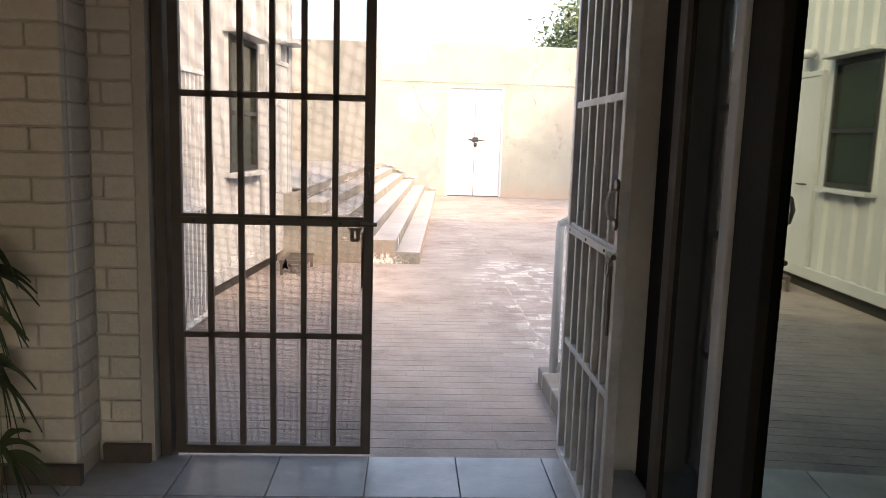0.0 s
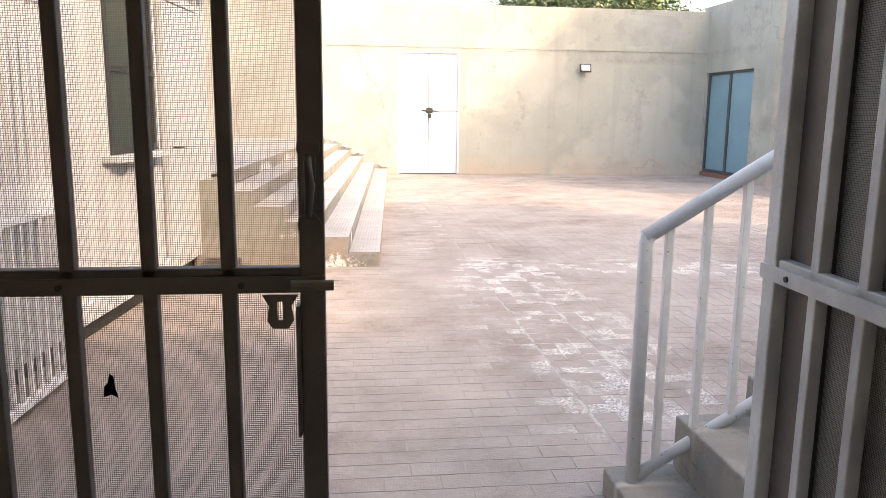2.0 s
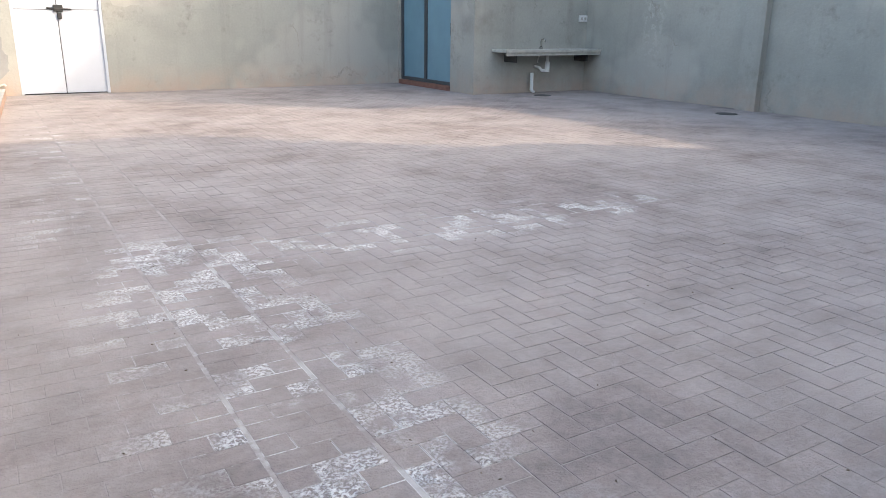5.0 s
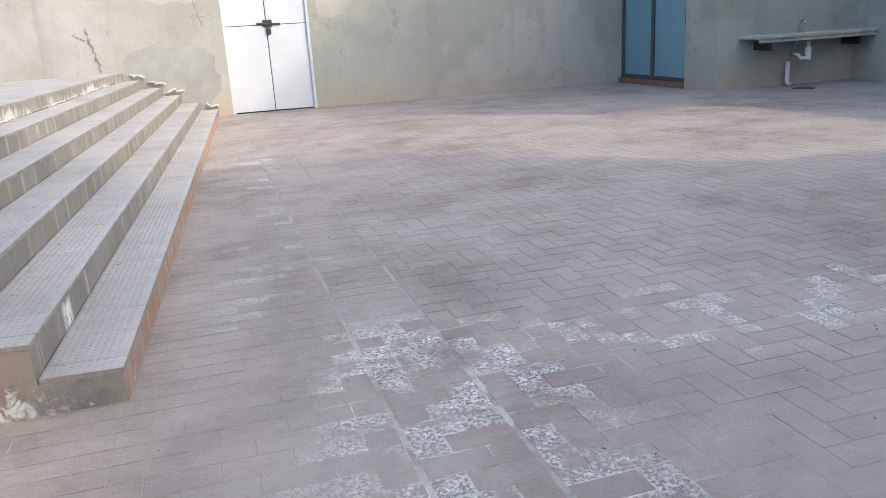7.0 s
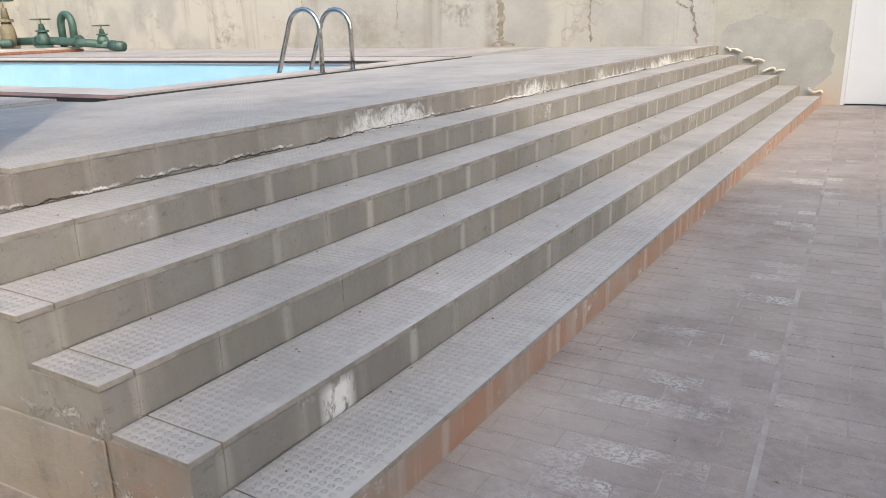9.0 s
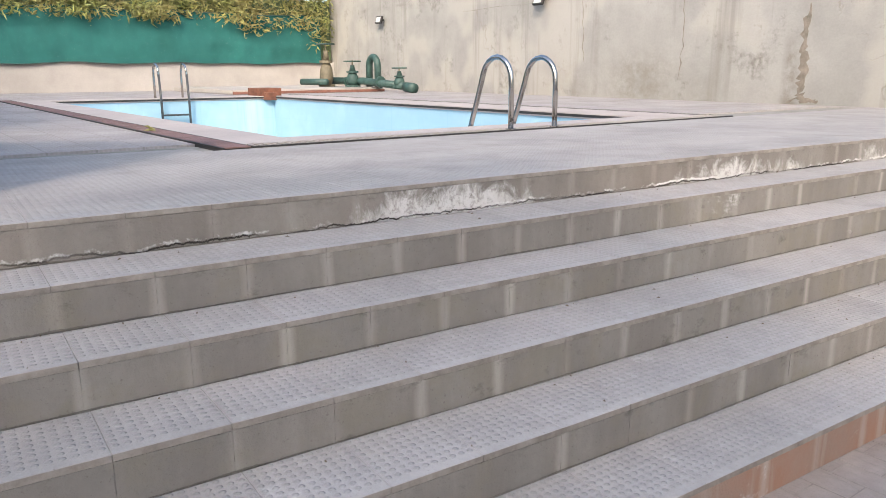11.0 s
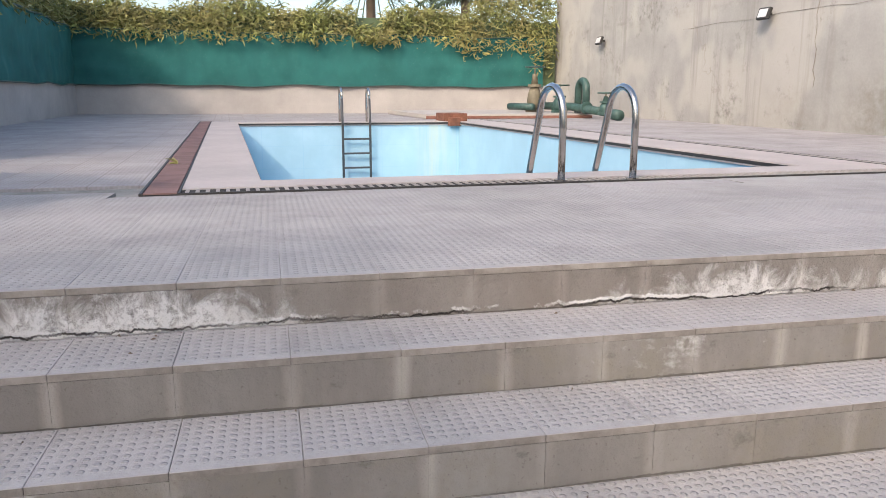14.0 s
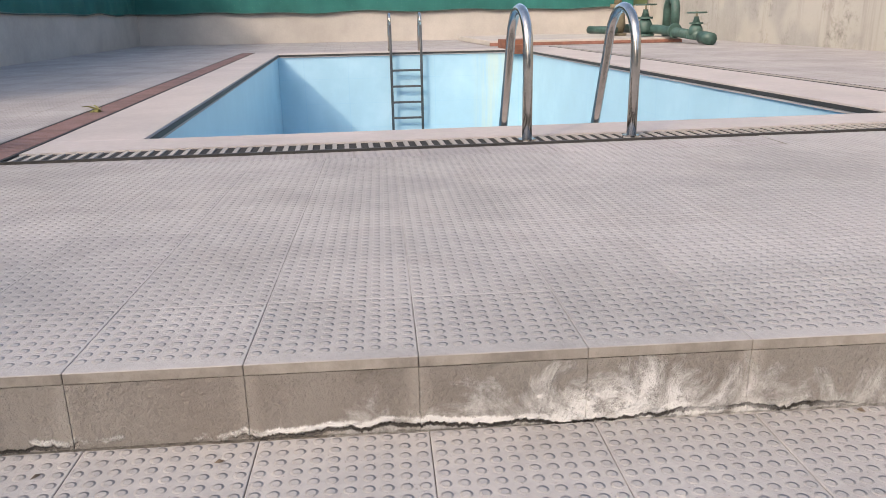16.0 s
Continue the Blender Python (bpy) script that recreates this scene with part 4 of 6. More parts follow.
for k, n in ((5, 11), (4, 9), (3, 10), (1, 6)):
    xk, pts = edge(k, Y1) - 0.2, []
    for i in range(n):
        t = i / (n - 1)
        pts.append((xk + 0.24 * t + 0.035 * math.cos(9 * t + k), Y1 - 0.035 - 0.02 * rp.random(), RISE * k + 0.02 + 0.085 * abs(math.sin(5 * t + k)) * (1 - 0.5 * t)))
    tagged(part("salt_crust", tube(pts, [0.010 + 0.010 * rp.random() for _ in pts], 7), M_crust, smooth=True), "pale curled salt crust where steps meet wall", "crust", "salt crusts by the wall")

# ---------------------------------------------------------------- sliding glass door
gd = empty("door_2", (BX, GY0, 0), "two-panel frosted blue glass sliding door in dark frame", "door", kind="structure")
for y0, y1, z0, z1 in ((GY0, GY0 + 0.06, GZ0, GZ1), (GY1 - 0.06, GY1, GZ0, GZ1), (GY0 + 0.06, GY1 - 0.06, GZ1 - 0.06, GZ1), (GY0 + 0.06, GY1 - 0.06, GZ0, GZ0 + 0.07),
                       ((GY0 + GY1) / 2 - 0.05, (GY0 + GY1) / 2 + 0.05, GZ0 + 0.07, GZ1 - 0.06)):
    put(part("frame", box(BX + 0.04, BX + 0.12, y0, y1, z0, z1, bevel=0.005), M_alu), gd)
for y0, y1, dx in ((GY0 + 0.06, (GY0 + GY1) / 2 - 0.05, 0), ((GY0 + GY1) / 2 + 0.05, GY1 - 0.06, 0.02)):
    put(part("pane", box(BX + 0.07 + dx, BX + 0.078 + dx, y0, y1, GZ0 + 0.07, GZ1 - 0.06), M_frost), gd)
put(part("pull", box(BX + 0.02, BX + 0.04, GY0 + 0.02, GY0 + 0.05, 1.1, 1.35, bevel=0.005), M_black), gd)

# ---------------------------------------------------------------- wash basin slab
sink = empty("wash_basin", (10.160, BY, 0.85), "wall-hung stone wash slab with tap and white trap", "wash basin")
put(part("slab", box(8.960, 11.380, BY - 0.5, BY - 0.002, 0.81, 0.865, bevel=0.01), M_slab), sink)
put(part("apron", box(9.000, 11.360, BY - 0.47, BY - 0.44, 0.75, 0.81, bevel=0.004), M_slab), sink)
put(part("tap", tube([(10.080, BY - 0.12, 0.86), (10.080, BY - 0.12, 1.0), (10.080, BY - 0.14, 1.05), (10.080, BY - 0.2, 1.06), (10.080, BY - 0.24, 1.02)], 0.016, 8), M_chrome, smooth=True), sink)
put(part("tap_base", tube([(10.080, BY - 0.12, 0.86), (10.080, BY - 0.12, 0.91)], 0.035, 10), M_chrome), sink)
trap = put(part("trap", tube([(10.160, BY - 0.25, 0.80), (10.160, BY - 0.25, 0.5), (10.130, BY - 0.25, 0.45), (10.040, BY - 0.22, 0.45), (10.010, BY - 0.2, 0.5), (10.010, BY - 0.03, 0.52)], 0.03, 8), M_pvc, smooth=True), sink)
put(part("trap_cup", tube([(10.160, BY - 0.25, 0.62), (10.160, BY - 0.25, 0.42)], 0.05, 10), M_pvc), trap)
put(part("hose", tube([(10.030, BY - 0.2, 0.80), (9.980, BY - 0.18, 0.7), (10.020, BY - 0.1, 0.6), (10.090, BY - 0.03, 0.6)], 0.012, 6), M_pvc, smooth=True), sink)
put(part("waste_pipe", tube([(9.880, BY - 0.12, 0.4), (9.880, BY - 0.12, 0.06), (9.880, BY - 0.2, 0.02)], 0.035, 8), M_pvc, smooth=True), sink)
put(part("bracket", box(11.060, 11.090, BY - 0.4, BY - 0.002, 0.62, 0.75), M_black), sink)
put(part("bracket", box(9.260, 9.290, BY - 0.4, BY - 0.002, 0.62, 0.75), M_black), sink)
sw = empty("switch_box", (11.210, BY, 1.45), "small white switch plate on the plaster wall", "switch")
put(part("plate", box(11.120, 11.340, BY - 0.03, BY - 0.002, 1.40, 1.53, bevel=0.006), M_pvc), sw)
put(part("socket", box(11.160, 11.210, BY - 0.036, BY - 0.03, 1.44, 1.49), M_slab), sw)
put(part("socket", box(11.250, 11.300, BY - 0.036, BY - 0.03, 1.44, 1.49), M_slab), sw)
for at in ((9.72, 13.35), (10.53, 9.58)):
    bm = tube([(at[0], at[1], -0.003), (at[0], at[1], 0.008)], 0.17, 16)
    dr = tagged(part("drain_lid", bm, M_black), "dark round drain lid set in the paving", "drain lid")


# ---------------------------------------------------------------- floodlights on the wall
def floodlight(x, y, z, tilt):
    ob = empty("floodlight", (x, y, z), "small black wall floodlight with pale glass", "floodlight", "floodlights on the wall")
    put(part("bracket", box(x - 0.015, x + 0.015, y - 0.12, y - 0.002, z - 0.02, z + 0.02), M_black), ob)
    bm = box(-0.14, 0.14, -0.03, 0.03, -0.10, 0.10, bevel=0.012)
    bm.transform(Matrix.Translation((x, y - 0.15, z)) @ Euler((radians(tilt), 0, 0)).to_matrix().to_4x4())
    body = put(part("housing", bm, M_black), ob)
    bm = box(-0.105, 0.105, -0.036, -0.031, -0.068, 0.068)
    bm.transform(Matrix.Translation((x, y - 0.15, z)) @ Euler((radians(tilt), 0, 0)).to_matrix().to_4x4())
    put(part("lens", bm, M_pvc), ob)


for x, y, z in ((5.39, Y1, 2.58), (-10.2, deck_wall(-10.2), 2.70), (-16.7, deck_wall(-16.7), 2.67)):
    floodlight(x, y, z, -18)


dish = empty("dish_lamp", (EX, 11.93, 2.75), "dark shallow dish lamp on the east wall", "wall lamp")
put(part("arm", tube([(EX - 0.002, 11.93, 2.86), (EX - 0.18, 11.93, 2.90), (EX - 0.30, 11.93, 2.80)], 0.018, 8), M_black, smooth=True), dish)
put(part("shade", tube([(EX - 0.30, 11.93, 2.81), (EX - 0.30, 11.93, 2.77), (EX - 0.30, 11.93, 2.715), (EX - 0.30, 11.93, 2.70)], [0.06, 0.17, 0.29, 0.30], 24), M_black, smooth=True), dish)
put(part("diffuser", tube([(EX - 0.30, 11.93, 2.70), (EX - 0.30, 11.93, 2.685)], [0.22, 0.18], 20), M_slab, smooth=True), dish)
vent = empty("wall_vent", (10.02, BY, 2.22), "small dull metal vent plate with two slots", "vent")
put(part("plate", box(9.90, 10.14, BY - 0.02, BY - 0.002, 2.12, 2.32, bevel=0.005), M_repair), vent)
for x in (9.98, 10.06):
    put(part("slot", box(x - 0.018, x + 0.018, BY - 0.024, BY - 0.02, 2.15, 2.29), M_black), vent)


# ---------------------------------------------------------------- white container cabin
KX, KY0, KY1, KZ0, KZ1 = -1.9, 2.7, 6.33, 0.14, 3.2
cab = empty("container_cabin", (KX - 1.2, (KY0 + KY1) / 2, 0), "white corrugated steel cabin with tinted window", "cabin")
WY0, WY1, WZ0, WZ1 = 4.14, 4.90, 1.20, 2.38


def corrugated(y0, y1, z0, z1, x):
    """Trapezoid ribs along z."""
    bm = bmesh.new()
    pts, y, p = [], y0, 0.28
    prof = ((0, 0), (0.10, 0), (0.13, -0.035), (0.25, -0.035), (0.28, 0))
    while y < y1 - 1e-6:
        for dy, dx in prof[:-1]:
            if y + dy <= y1:
                pts.append((x + dx, y + dy))
        y += p
    pts.append((x, y1))
    lo = [bm.verts.new((a, b, z0)) for a, b in pts]
    hi = [bm.verts.new((a, b, z1)) for a, b in pts]
    for i in range(len(pts) - 1):
        bm.faces.new((lo[i], lo[i + 1], hi[i + 1], hi[i]))
    return bm


bm = corrugated(KY0, WY0 - 0.05, KZ0 + 0.1, KZ1, KX)
for a, b, c, d in ((WY0 - 0.05, WY1 + 0.05, KZ0 + 0.1, WZ0 - 0.05), (WY0 - 0.05, WY1 + 0.05, WZ1 + 0.05, KZ1), (WY1 + 0.05, KY1, KZ0 + 0.1, KZ1)):
    b2 = corrugated(a, b, c, d, KX)
    me = bpy.data.meshes.new("tmp")
    b2.to_mesh(me)
    bm.from_mesh(me)
    b2.free()
    bpy.data.meshes.remove(me)
put(part("side_sheet", bm, M_cont), cab)
bm = box(KX - 2.4, KX - 0.06, KY0, KY1, KZ0, KZ1)          # roof falls away from the yard
for v in bm.verts:
    if v.co.z > 1 and v.co.x < KX - 1:
        v.co.z = 1.9
put(part("body", bm, M_cont), cab)
put(part("base_rail", box(KX - 0.05, KX + 0.015, KY0, KY1, KZ0, KZ0 + 0.12, bevel=0.006), M_cont), cab)
put(part("corner_post", box(KX - 0.05, KX + 0.02, KY1 - 0.12, KY1 + 0.01, KZ0, KZ1, bevel=0.006), M_cont), cab)
put(part("underframe", box(KX - 2.3, KX - 0.08, KY0 + 0.1, KY1 - 0.1, 0.0, KZ0), M_black), cab)
win = put(part("window", box(KX - 0.05, KX - 0.02, WY0, WY1, WZ0, WZ1), M_glass), cab)
for y0, y1, z0, z1 in ((WY0 - 0.05, WY0, WZ0 - 0.05, WZ1 + 0.05), (WY1, WY1 + 0.05, WZ0 - 0.05, WZ1 + 0.05), (WY0, WY1, WZ1, WZ1 + 0.05), (WY0, WY1, WZ0 - 0.05, WZ0), (WY0, WY1, WZ0 + 0.5, WZ0 + 0.54)):
    put(part("window_frame", box(KX - 0.04, KX + 0.012, y0, y1, z0, z1), M_black), win)
put(part("window_sill", box(KX - 0.04, KX + 0.09, WY0 - 0.1, WY1 + 0.1, WZ0 - 0.10, WZ0 - 0.055, bevel=0.006), M_cont), cab)
put(part("canopy", box(KX - 0.04, KX + 0.16, WY0 - 0.1, WY1 + 0.1, WZ1 + 0.06, WZ1 + 0.10, bevel=0.006), M_steel_grey), cab)
put(part("canopy", box(KX - 0.04, KX + 0.2, 5.85, 6.32, 2.56, 2.60, bevel=0.006), M_steel_grey), cab)
lamp = empty("wall_lamp", (KX, 5.38, 2.55), "small grey bulkhead lamp on the cabin wall", "wall lamp")
put(part("bracket", box(KX - 0.04, KX + 0.1, 5.36, 5.40, 2.53, 2.56), M_steel_grey), lamp)
put(part("housing", tube([(KX + 0.1, 5.28, 2.53), (KX + 0.1, 5.56, 2.56)], 0.055, 10), M_steel_grey, smooth=True), lamp)

cd = put(part("door", box(KX - 0.03, KX + 0.012, 5.22, 6.12, KZ0 + 0.1, 2.30, bevel=0.006), M_cont, label="flat white cabin door"), cab)
for y0, y1, z0, z1 in ((5.16, 5.215, KZ0 + 0.1, 2.36), (6.125, 6.18, KZ0 + 0.1, 2.36), (5.215, 6.125, 2.305, 2.36)):
    put(part("door_frame", box(KX - 0.03, KX + 0.022, y0, y1, z0, z1, bevel=0.004), M_cont), cab)
put(part("door_handle", tube([(KX + 0.012, 5.32, 1.15), (KX + 0.06, 5.32, 1.15), (KX + 0.06, 5.44, 1.15)], 0.010, 7), M_black), cd)
LEAN_K = Matrix.Translation((-1.9, 3.5, 0)) @ Euler((0, 0, radians(-5.7))).to_matrix().to_4x4() @ Matrix.Translation((1.9, -3.5, 0))
for ob in (cab, lamp):
    ob.matrix_basis = LEAN_K @ ob.matrix_basis

# white sheet-metal shed beside the cabin, and a white barred gate standing before it
shed = empty("sheet_shed", (-2.3, 2.0, 0), "white corrugated sheet-metal shed on a dark plinth", "shed")
put(part("side_sheet", corrugated(1.15, 2.70, 0.38, 3.0, -2.02), M_cont), shed)
put(part("body", box(-3.6, -2.075, 1.15, 2.72, 0.36, 2.98), M_cont), shed)
put(part("plinth", box(-3.5, -2.20, 1.2, 2.68, 0.0, 0.358), M_black), shed)

fence = empty("white_gate", (-1.86, 1.45, 0), "white painted barred metal gate beside the cabin", "gate")
GL = 1.60
for i in range(17):
    y = 0.06 + i * (GL - 0.12) / 16
    part("bar", box(-0.011, 0.011, y - 0.011, y + 0.011, 0.08, 1.97, bevel=0.002), M_rail, fence)
for z0, z1, w in ((0.04, 0.08, 0.018), (0.92, 0.955, 0.018), (1.955, 1.99, 0.02)):
    part("cross_bar", box(-w, w, 0.0, GL, z0, z1, bevel=0.003), M_rail, fence)
part("kick_sheet", box(-0.006, -0.002, 0.03, GL - 0.03, 0.955, 1.10), M_rail, fence)
for y in (-0.04, GL):
    part("post", box(-0.022, 0.022, y, y + 0.04, 0.0, 2.0, bevel=0.004), M_rail, fence)
fence.matrix_basis = pose(-1.86, 1.45, 0, 0, 0, -3.2)
# step stool by the cabin
stool = empty("step_stool", (-1.39, 5.32, 0), "low dark metal step with a slatted top", "step stool")
SX0, SX1, SY0, SY1, SZ = -1.52, -1.26, 5.04, 5.60, 0.165
for x, y in ((SX0, SY0), (SX1, SY0), (SX0, SY1), (SX1, SY1)):
    put(part("leg", box(x - 0.015, x + 0.015, y - 0.015, y + 0.015, 0, SZ - 0.03), M_steel_dark), stool)
for a in ((SX0 - 0.02, SX1 + 0.02, SY0 - 0.02, SY0 + 0.015), (SX0 - 0.02, SX1 + 0.02, SY1 - 0.015, SY1 + 0.02), (SX0 - 0.02, SX0 + 0.015, SY0 + 0.015, SY1 - 0.015), (SX1 - 0.015, SX1 + 0.02, SY0 + 0.015, SY1 - 0.015)):
    put(part("top_frame", box(*a, SZ - 0.035, SZ), M_steel_dark), stool)
for i in range(8):
    y = SY0 + 0.035 + i * 0.06
    put(part("slat", box(SX0 + 0.015, SX1 - 0.015, y, y + 0.03, SZ - 0.02, SZ - 0.004), M_steel_dark), stool)

# ---------------------------------------------------------------- entrance gate leaves
BARS_Z = (0.62, 1.155, 1.69)


def gate_leaf(name, label, light, dark):
    """A barred leaf with fly screen, hinge side at x = 0, running to x = 0.89."""
    ob = empty(name, (0, 0, 0), label, "gate")
    W, Z0, Z1, s = 0.888, 0.06, 2.24, 0.02
    for x0, x1 in ((0, 0.045), (W - 0.045, W)):
        part("stile", box(x0, x1, -s, s, Z0, Z1, bevel=0.004), dark, ob)
    for z0, z1 in ((Z0, Z0 + 0.04), (Z1 - 0.04, Z1)):
        part("frame_rail", box(0.045, W - 0.045, -s, s, z0, z1, bevel=0.004), dark, ob)
    for z in BARS_Z:
        part("cross_bar", box(0.045, W - 0.045, -0.013, 0.013, z - 0.014, z + 0.014, bevel=0.003), light, ob)
    part("lock_rail", box(0.0, W, -0.026, -0.018, 1.125, 1.155), light, ob)
    for i in range(5):
        x = 0.165 + 0.1377 * i
        part("bar", box(x - 0.013, x + 0.013, -0.013, 0.013, Z0 + 0.04, Z1 - 0.04, bevel=0.003), light, ob)
    bm = bmesh.new()
    bm.faces.new([bm.verts.new(c) for c in ((0.04, 0.016, Z0 + 0.03), (W - 0.04, 0.016, Z0 + 0.03), (W - 0.04, 0.016, Z1 - 0.03), (0.04, 0.016, Z1 - 0.03))])
    part("fly_screen", bm, M_screen, ob)
    hx = W - 0.026
    part("handle_plate", box(hx - 0.013, hx + 0.013, -0.026, -0.02, 1.23, 1.40, bevel=0.002), M_steel_dark, ob)
    for z in (1.25, 1.385):
        part("handle_lobe", tube([(hx, -0.02, z), (hx, -0.031, z)], 0.021, 12), M_steel_dark, ob)
    part("handle", tube([(hx, -0.026, 1.37), (hx, -0.05, 1.36), (hx + 0.004, -0.058, 1.32), (hx, -0.05, 1.275), (hx, -0.026, 1.265)], [0.006, 0.007, 0.009, 0.007, 0.006], 8), light, ob, smooth=True)
    part("bolt", tube([(W - 0.06, -0.034, 1.14), (W + 0.016, -0.034, 1.14)], 0.010, 8), M_brass, ob)
    for x in (0.10, 0.43, 0.74):
        part("rivet", tube([(x, -0.026, 1.14), (x, -0.030, 1.14)], 0.006, 8), M_black, ob)
    hx, bm = W - 0.08, bmesh.new()
    outer = ((-0.032, 1.103), (0.032, 1.103), (0.020, 1.082), (0.024, 1.055), (0.014, 1.040), (-0.014, 1.040), (-0.024, 1.055), (-0.020, 1.082))
    inner = ((-0.005, 1.090), (0.005, 1.090), (0.005, 1.080), (0.005, 1.062), (0.004, 1.056), (-0.004, 1.056), (-0.005, 1.062), (-0.005, 1.080))
    rings = [[bm.verts.new((hx + px, y, pz + 0.02)) for px, pz in pts] for y in (-0.032, -0.027) for pts in (outer, inner)]
    for k in range(8):
        q = (k + 1) % 8
        bm.faces.new((rings[0][k], rings[1][k], rings[1][q], rings[0][q]))
        bm.faces.new((rings[2][k], rings[2][q], rings[3][q], rings[3][k]))
        bm.faces.new((rings[0][k], rings[0][q], rings[2][q], rings[2][k]))
        bm.faces.new((rings[1][k], rings[3][k], rings[3][q], rings[1][q]))
    part("hasp", bm, M_steel_dark, ob)
    part("side_strip", box(W - 0.052, W - 0.046, -0.03, 0.01, 0.85, 1.1), M_steel_dark, ob)
    return ob


leaf_l = gate_leaf("barred_gate", "closed dark barred steel gate leaf with fly screen", M_steel_dark, M_steel_dark)
bm = bmesh.new()
bm.faces.new([bm.verts.new((0.492 + 0.018 * a, 0.012, 0.945 + 0.024 * b)) for a, b in ((-0.7, -0.9), (0.1, -0.7), (0.8, -1.0), (0.5, -0.1), (0.4, 0.8), (0.0, 1.0), (-0.2, 0.3), (-0.6, 0.0))])
bmesh.ops.solidify(bm, geom=bm.faces[:], thickness=0.002)
part("torn_scrap", bm, M_black, leaf_l, "dark scrap caught in the fly screen")
leaf_l.matrix_basis = pose(-1.195, 0.215, 0)
leaf_r = gate_leaf("barred_gate", "grey barred steel gate leaf standing open with fly screen", M_steel_grey, M_steel_grey)
leaf_r.matrix_basis = pose(0.60, 0.27, 0, 0, 0, -91)
frame_g = empty("gate_frame", (-0.3, 0.3, 0), "dark steel frame round the barred gate", "gate frame", kind="structure")
put(part("jamb", box(-1.25, -1.20, 0.15, 0.25, 0.0, 2.35, bevel=0.004), M_steel_dark), frame_g)
put(part("jamb", box(0.61, 0.66, 0.15, 0.30, 0.0, 2.35, bevel=0.004), M_steel_dark), frame_g)
put(part("head", box(-1.20, 0.61, 0.15, 0.25, 2.27, 2.35, bevel=0.004), M_steel_dark), frame_g)

# reflective glass partition standing beside the open leaf
gp = empty("glass_partition", (0.8, -1.25, 0), "dark framed partition of reflective tinted glass", "partition")
TP = Matrix.Translation((0.8, -1.25, 0)) @ Euler((0, 0, radians(-3.9))).to_matrix().to_4x4()


def on_tilt(bm):
    bm.transform(TP)
    return bm


for y0, y1, m in ((-1.6, 0.0, M_mirror), (0.30, 0.40, M_mirror), (0.40, 0.88, M_mirror_dark)):
    put(part("pane", on_tilt(box(0, 0.008, y0, y1, 0.1, 2.3)), m), gp)
put(part("stile", on_tilt(box(-0.03, 0.05, 0.0, 0.22, 0.067, 2.39, bevel=0.004)), M_stile_shade), gp)
put(part("edge_strip", on_tilt(box(-0.045, 0.02, 0.225, 0.30, 0.067, 2.39, bevel=0.004)), M_cont), gp)
put(part("stile", on_tilt(box(-0.02, 0.05, 0.88, 0.98, 0.067, 2.39, bevel=0.004)), M_steel_dark), gp)
put(part("bottom_rail", on_tilt(box(-0.01, 0.04, -1.6, 0.0, 0.067, 0.1, bevel=0.004)), M_alu), gp)
put(part("top_rail", on_tilt(box(-0.02, 0.05, -1.6, 0.88, 2.3, 2.39, bevel=0.004)), M_alu), gp)
# lobby's east wall, with the dimness there put into its colour
setting("wall_partition", box(0.9, 1.0, -6.99, 0.035, 0.046, 2.395), M_stile_shade, "wall behind the glass partition, near-black for the lobby's shade", "wall")

# ---------------------------------------------------------------- steps and rail beside the entrance
side = empty("side_steps", (1.2, 1.0, 0), "narrow concrete steps rising along the building", "steps", kind="structure")
for i in range(9):
    x = 0.70 + 0.28 * i
    put(part("step", box(x, x + 0.285 if i < 8 else x + 1.5, 0.305, 1.48, -0.05, 0.155 * (i + 1) - (0.05 if i == 0 else 0), bevel=0.01), M_riser), side)
rail = empty("hand_rail", (0.775, 1.36, 0), "chipped pale grey pipe hand rail with square balusters", "hand rail")
RS = 0.61
put(part("newel", tube([(0.772, 1.36, 0.10), (0.772, 1.36, 1.01), (0.775, 1.36, 1.024), (0.79, 1.36, 1.04)], 0.027, 14), M_rail, smooth=True), rail)
put(part("top_pipe", tube([(0.765, 1.36, 1.026), (3.2, 1.36, 1.026 + RS * 2.435)], 0.028, 14), M_rail, smooth=True), rail)
put(part("bottom_pipe", tube([(0.775, 1.36, 0.122), (3.2, 1.36, 0.122 + RS * 2.425)], 0.023, 12), M_rail, smooth=True), rail)
for i in range(15):
    x = 0.856 + 0.1405 * i
    put(part("baluster", box(x - 0.013, x + 0.013, 1.347, 1.373, 0.13 + RS * (x - 0.775), 1.02 + RS * (x - 0.775), bevel=0.002), M_rail), rail)

# ---------------------------------------------------------------- creeper before the painted brick pillar
def frond_plant(name, base, stems, label, seed, size=1.0, material=None):
    rn = random.Random(seed)
    ob = empty(name, base, label, "plant")
    bx, by, bz = base
    for x, z, a in stems:
        bm = bmesh.new()
        for k in range(7):
            ang = radians(a + rn.uniform(-70, 70))
            n = 7
            prev = None
            L = rn.uniform(0.10, 0.22) * size
            for i in range(n + 1):
                t = i / n
                p = Vector((bx + x + L * t * math.cos(ang), by - 0.05 - 0.05 * t * (k % 3), bz + z + L * t * math.sin(ang) - 0.12 * size * t * t))
                w = (0.016 * (1 - t) + 0.002) * size
                cur = (bm.verts.new(p + Vector((0, 0, w))), bm.verts.new(p + Vector((0, -0.006, -w))))
                if prev:
                    bm.faces.new((prev[0], prev[1], cur[1], cur[0]))
                prev = cur
        put(part("leaf_spray", bm, material or M_palm), ob)
    top = max(z for _, z, _ in stems)
    put(part("stem", tube([(bx - 0.02, by - 0.02, bz), (bx - 0.03, by - 0.03, bz + top * 0.5), (bx, by - 0.04, bz + top)], 0.008, 6), M_bark), ob)


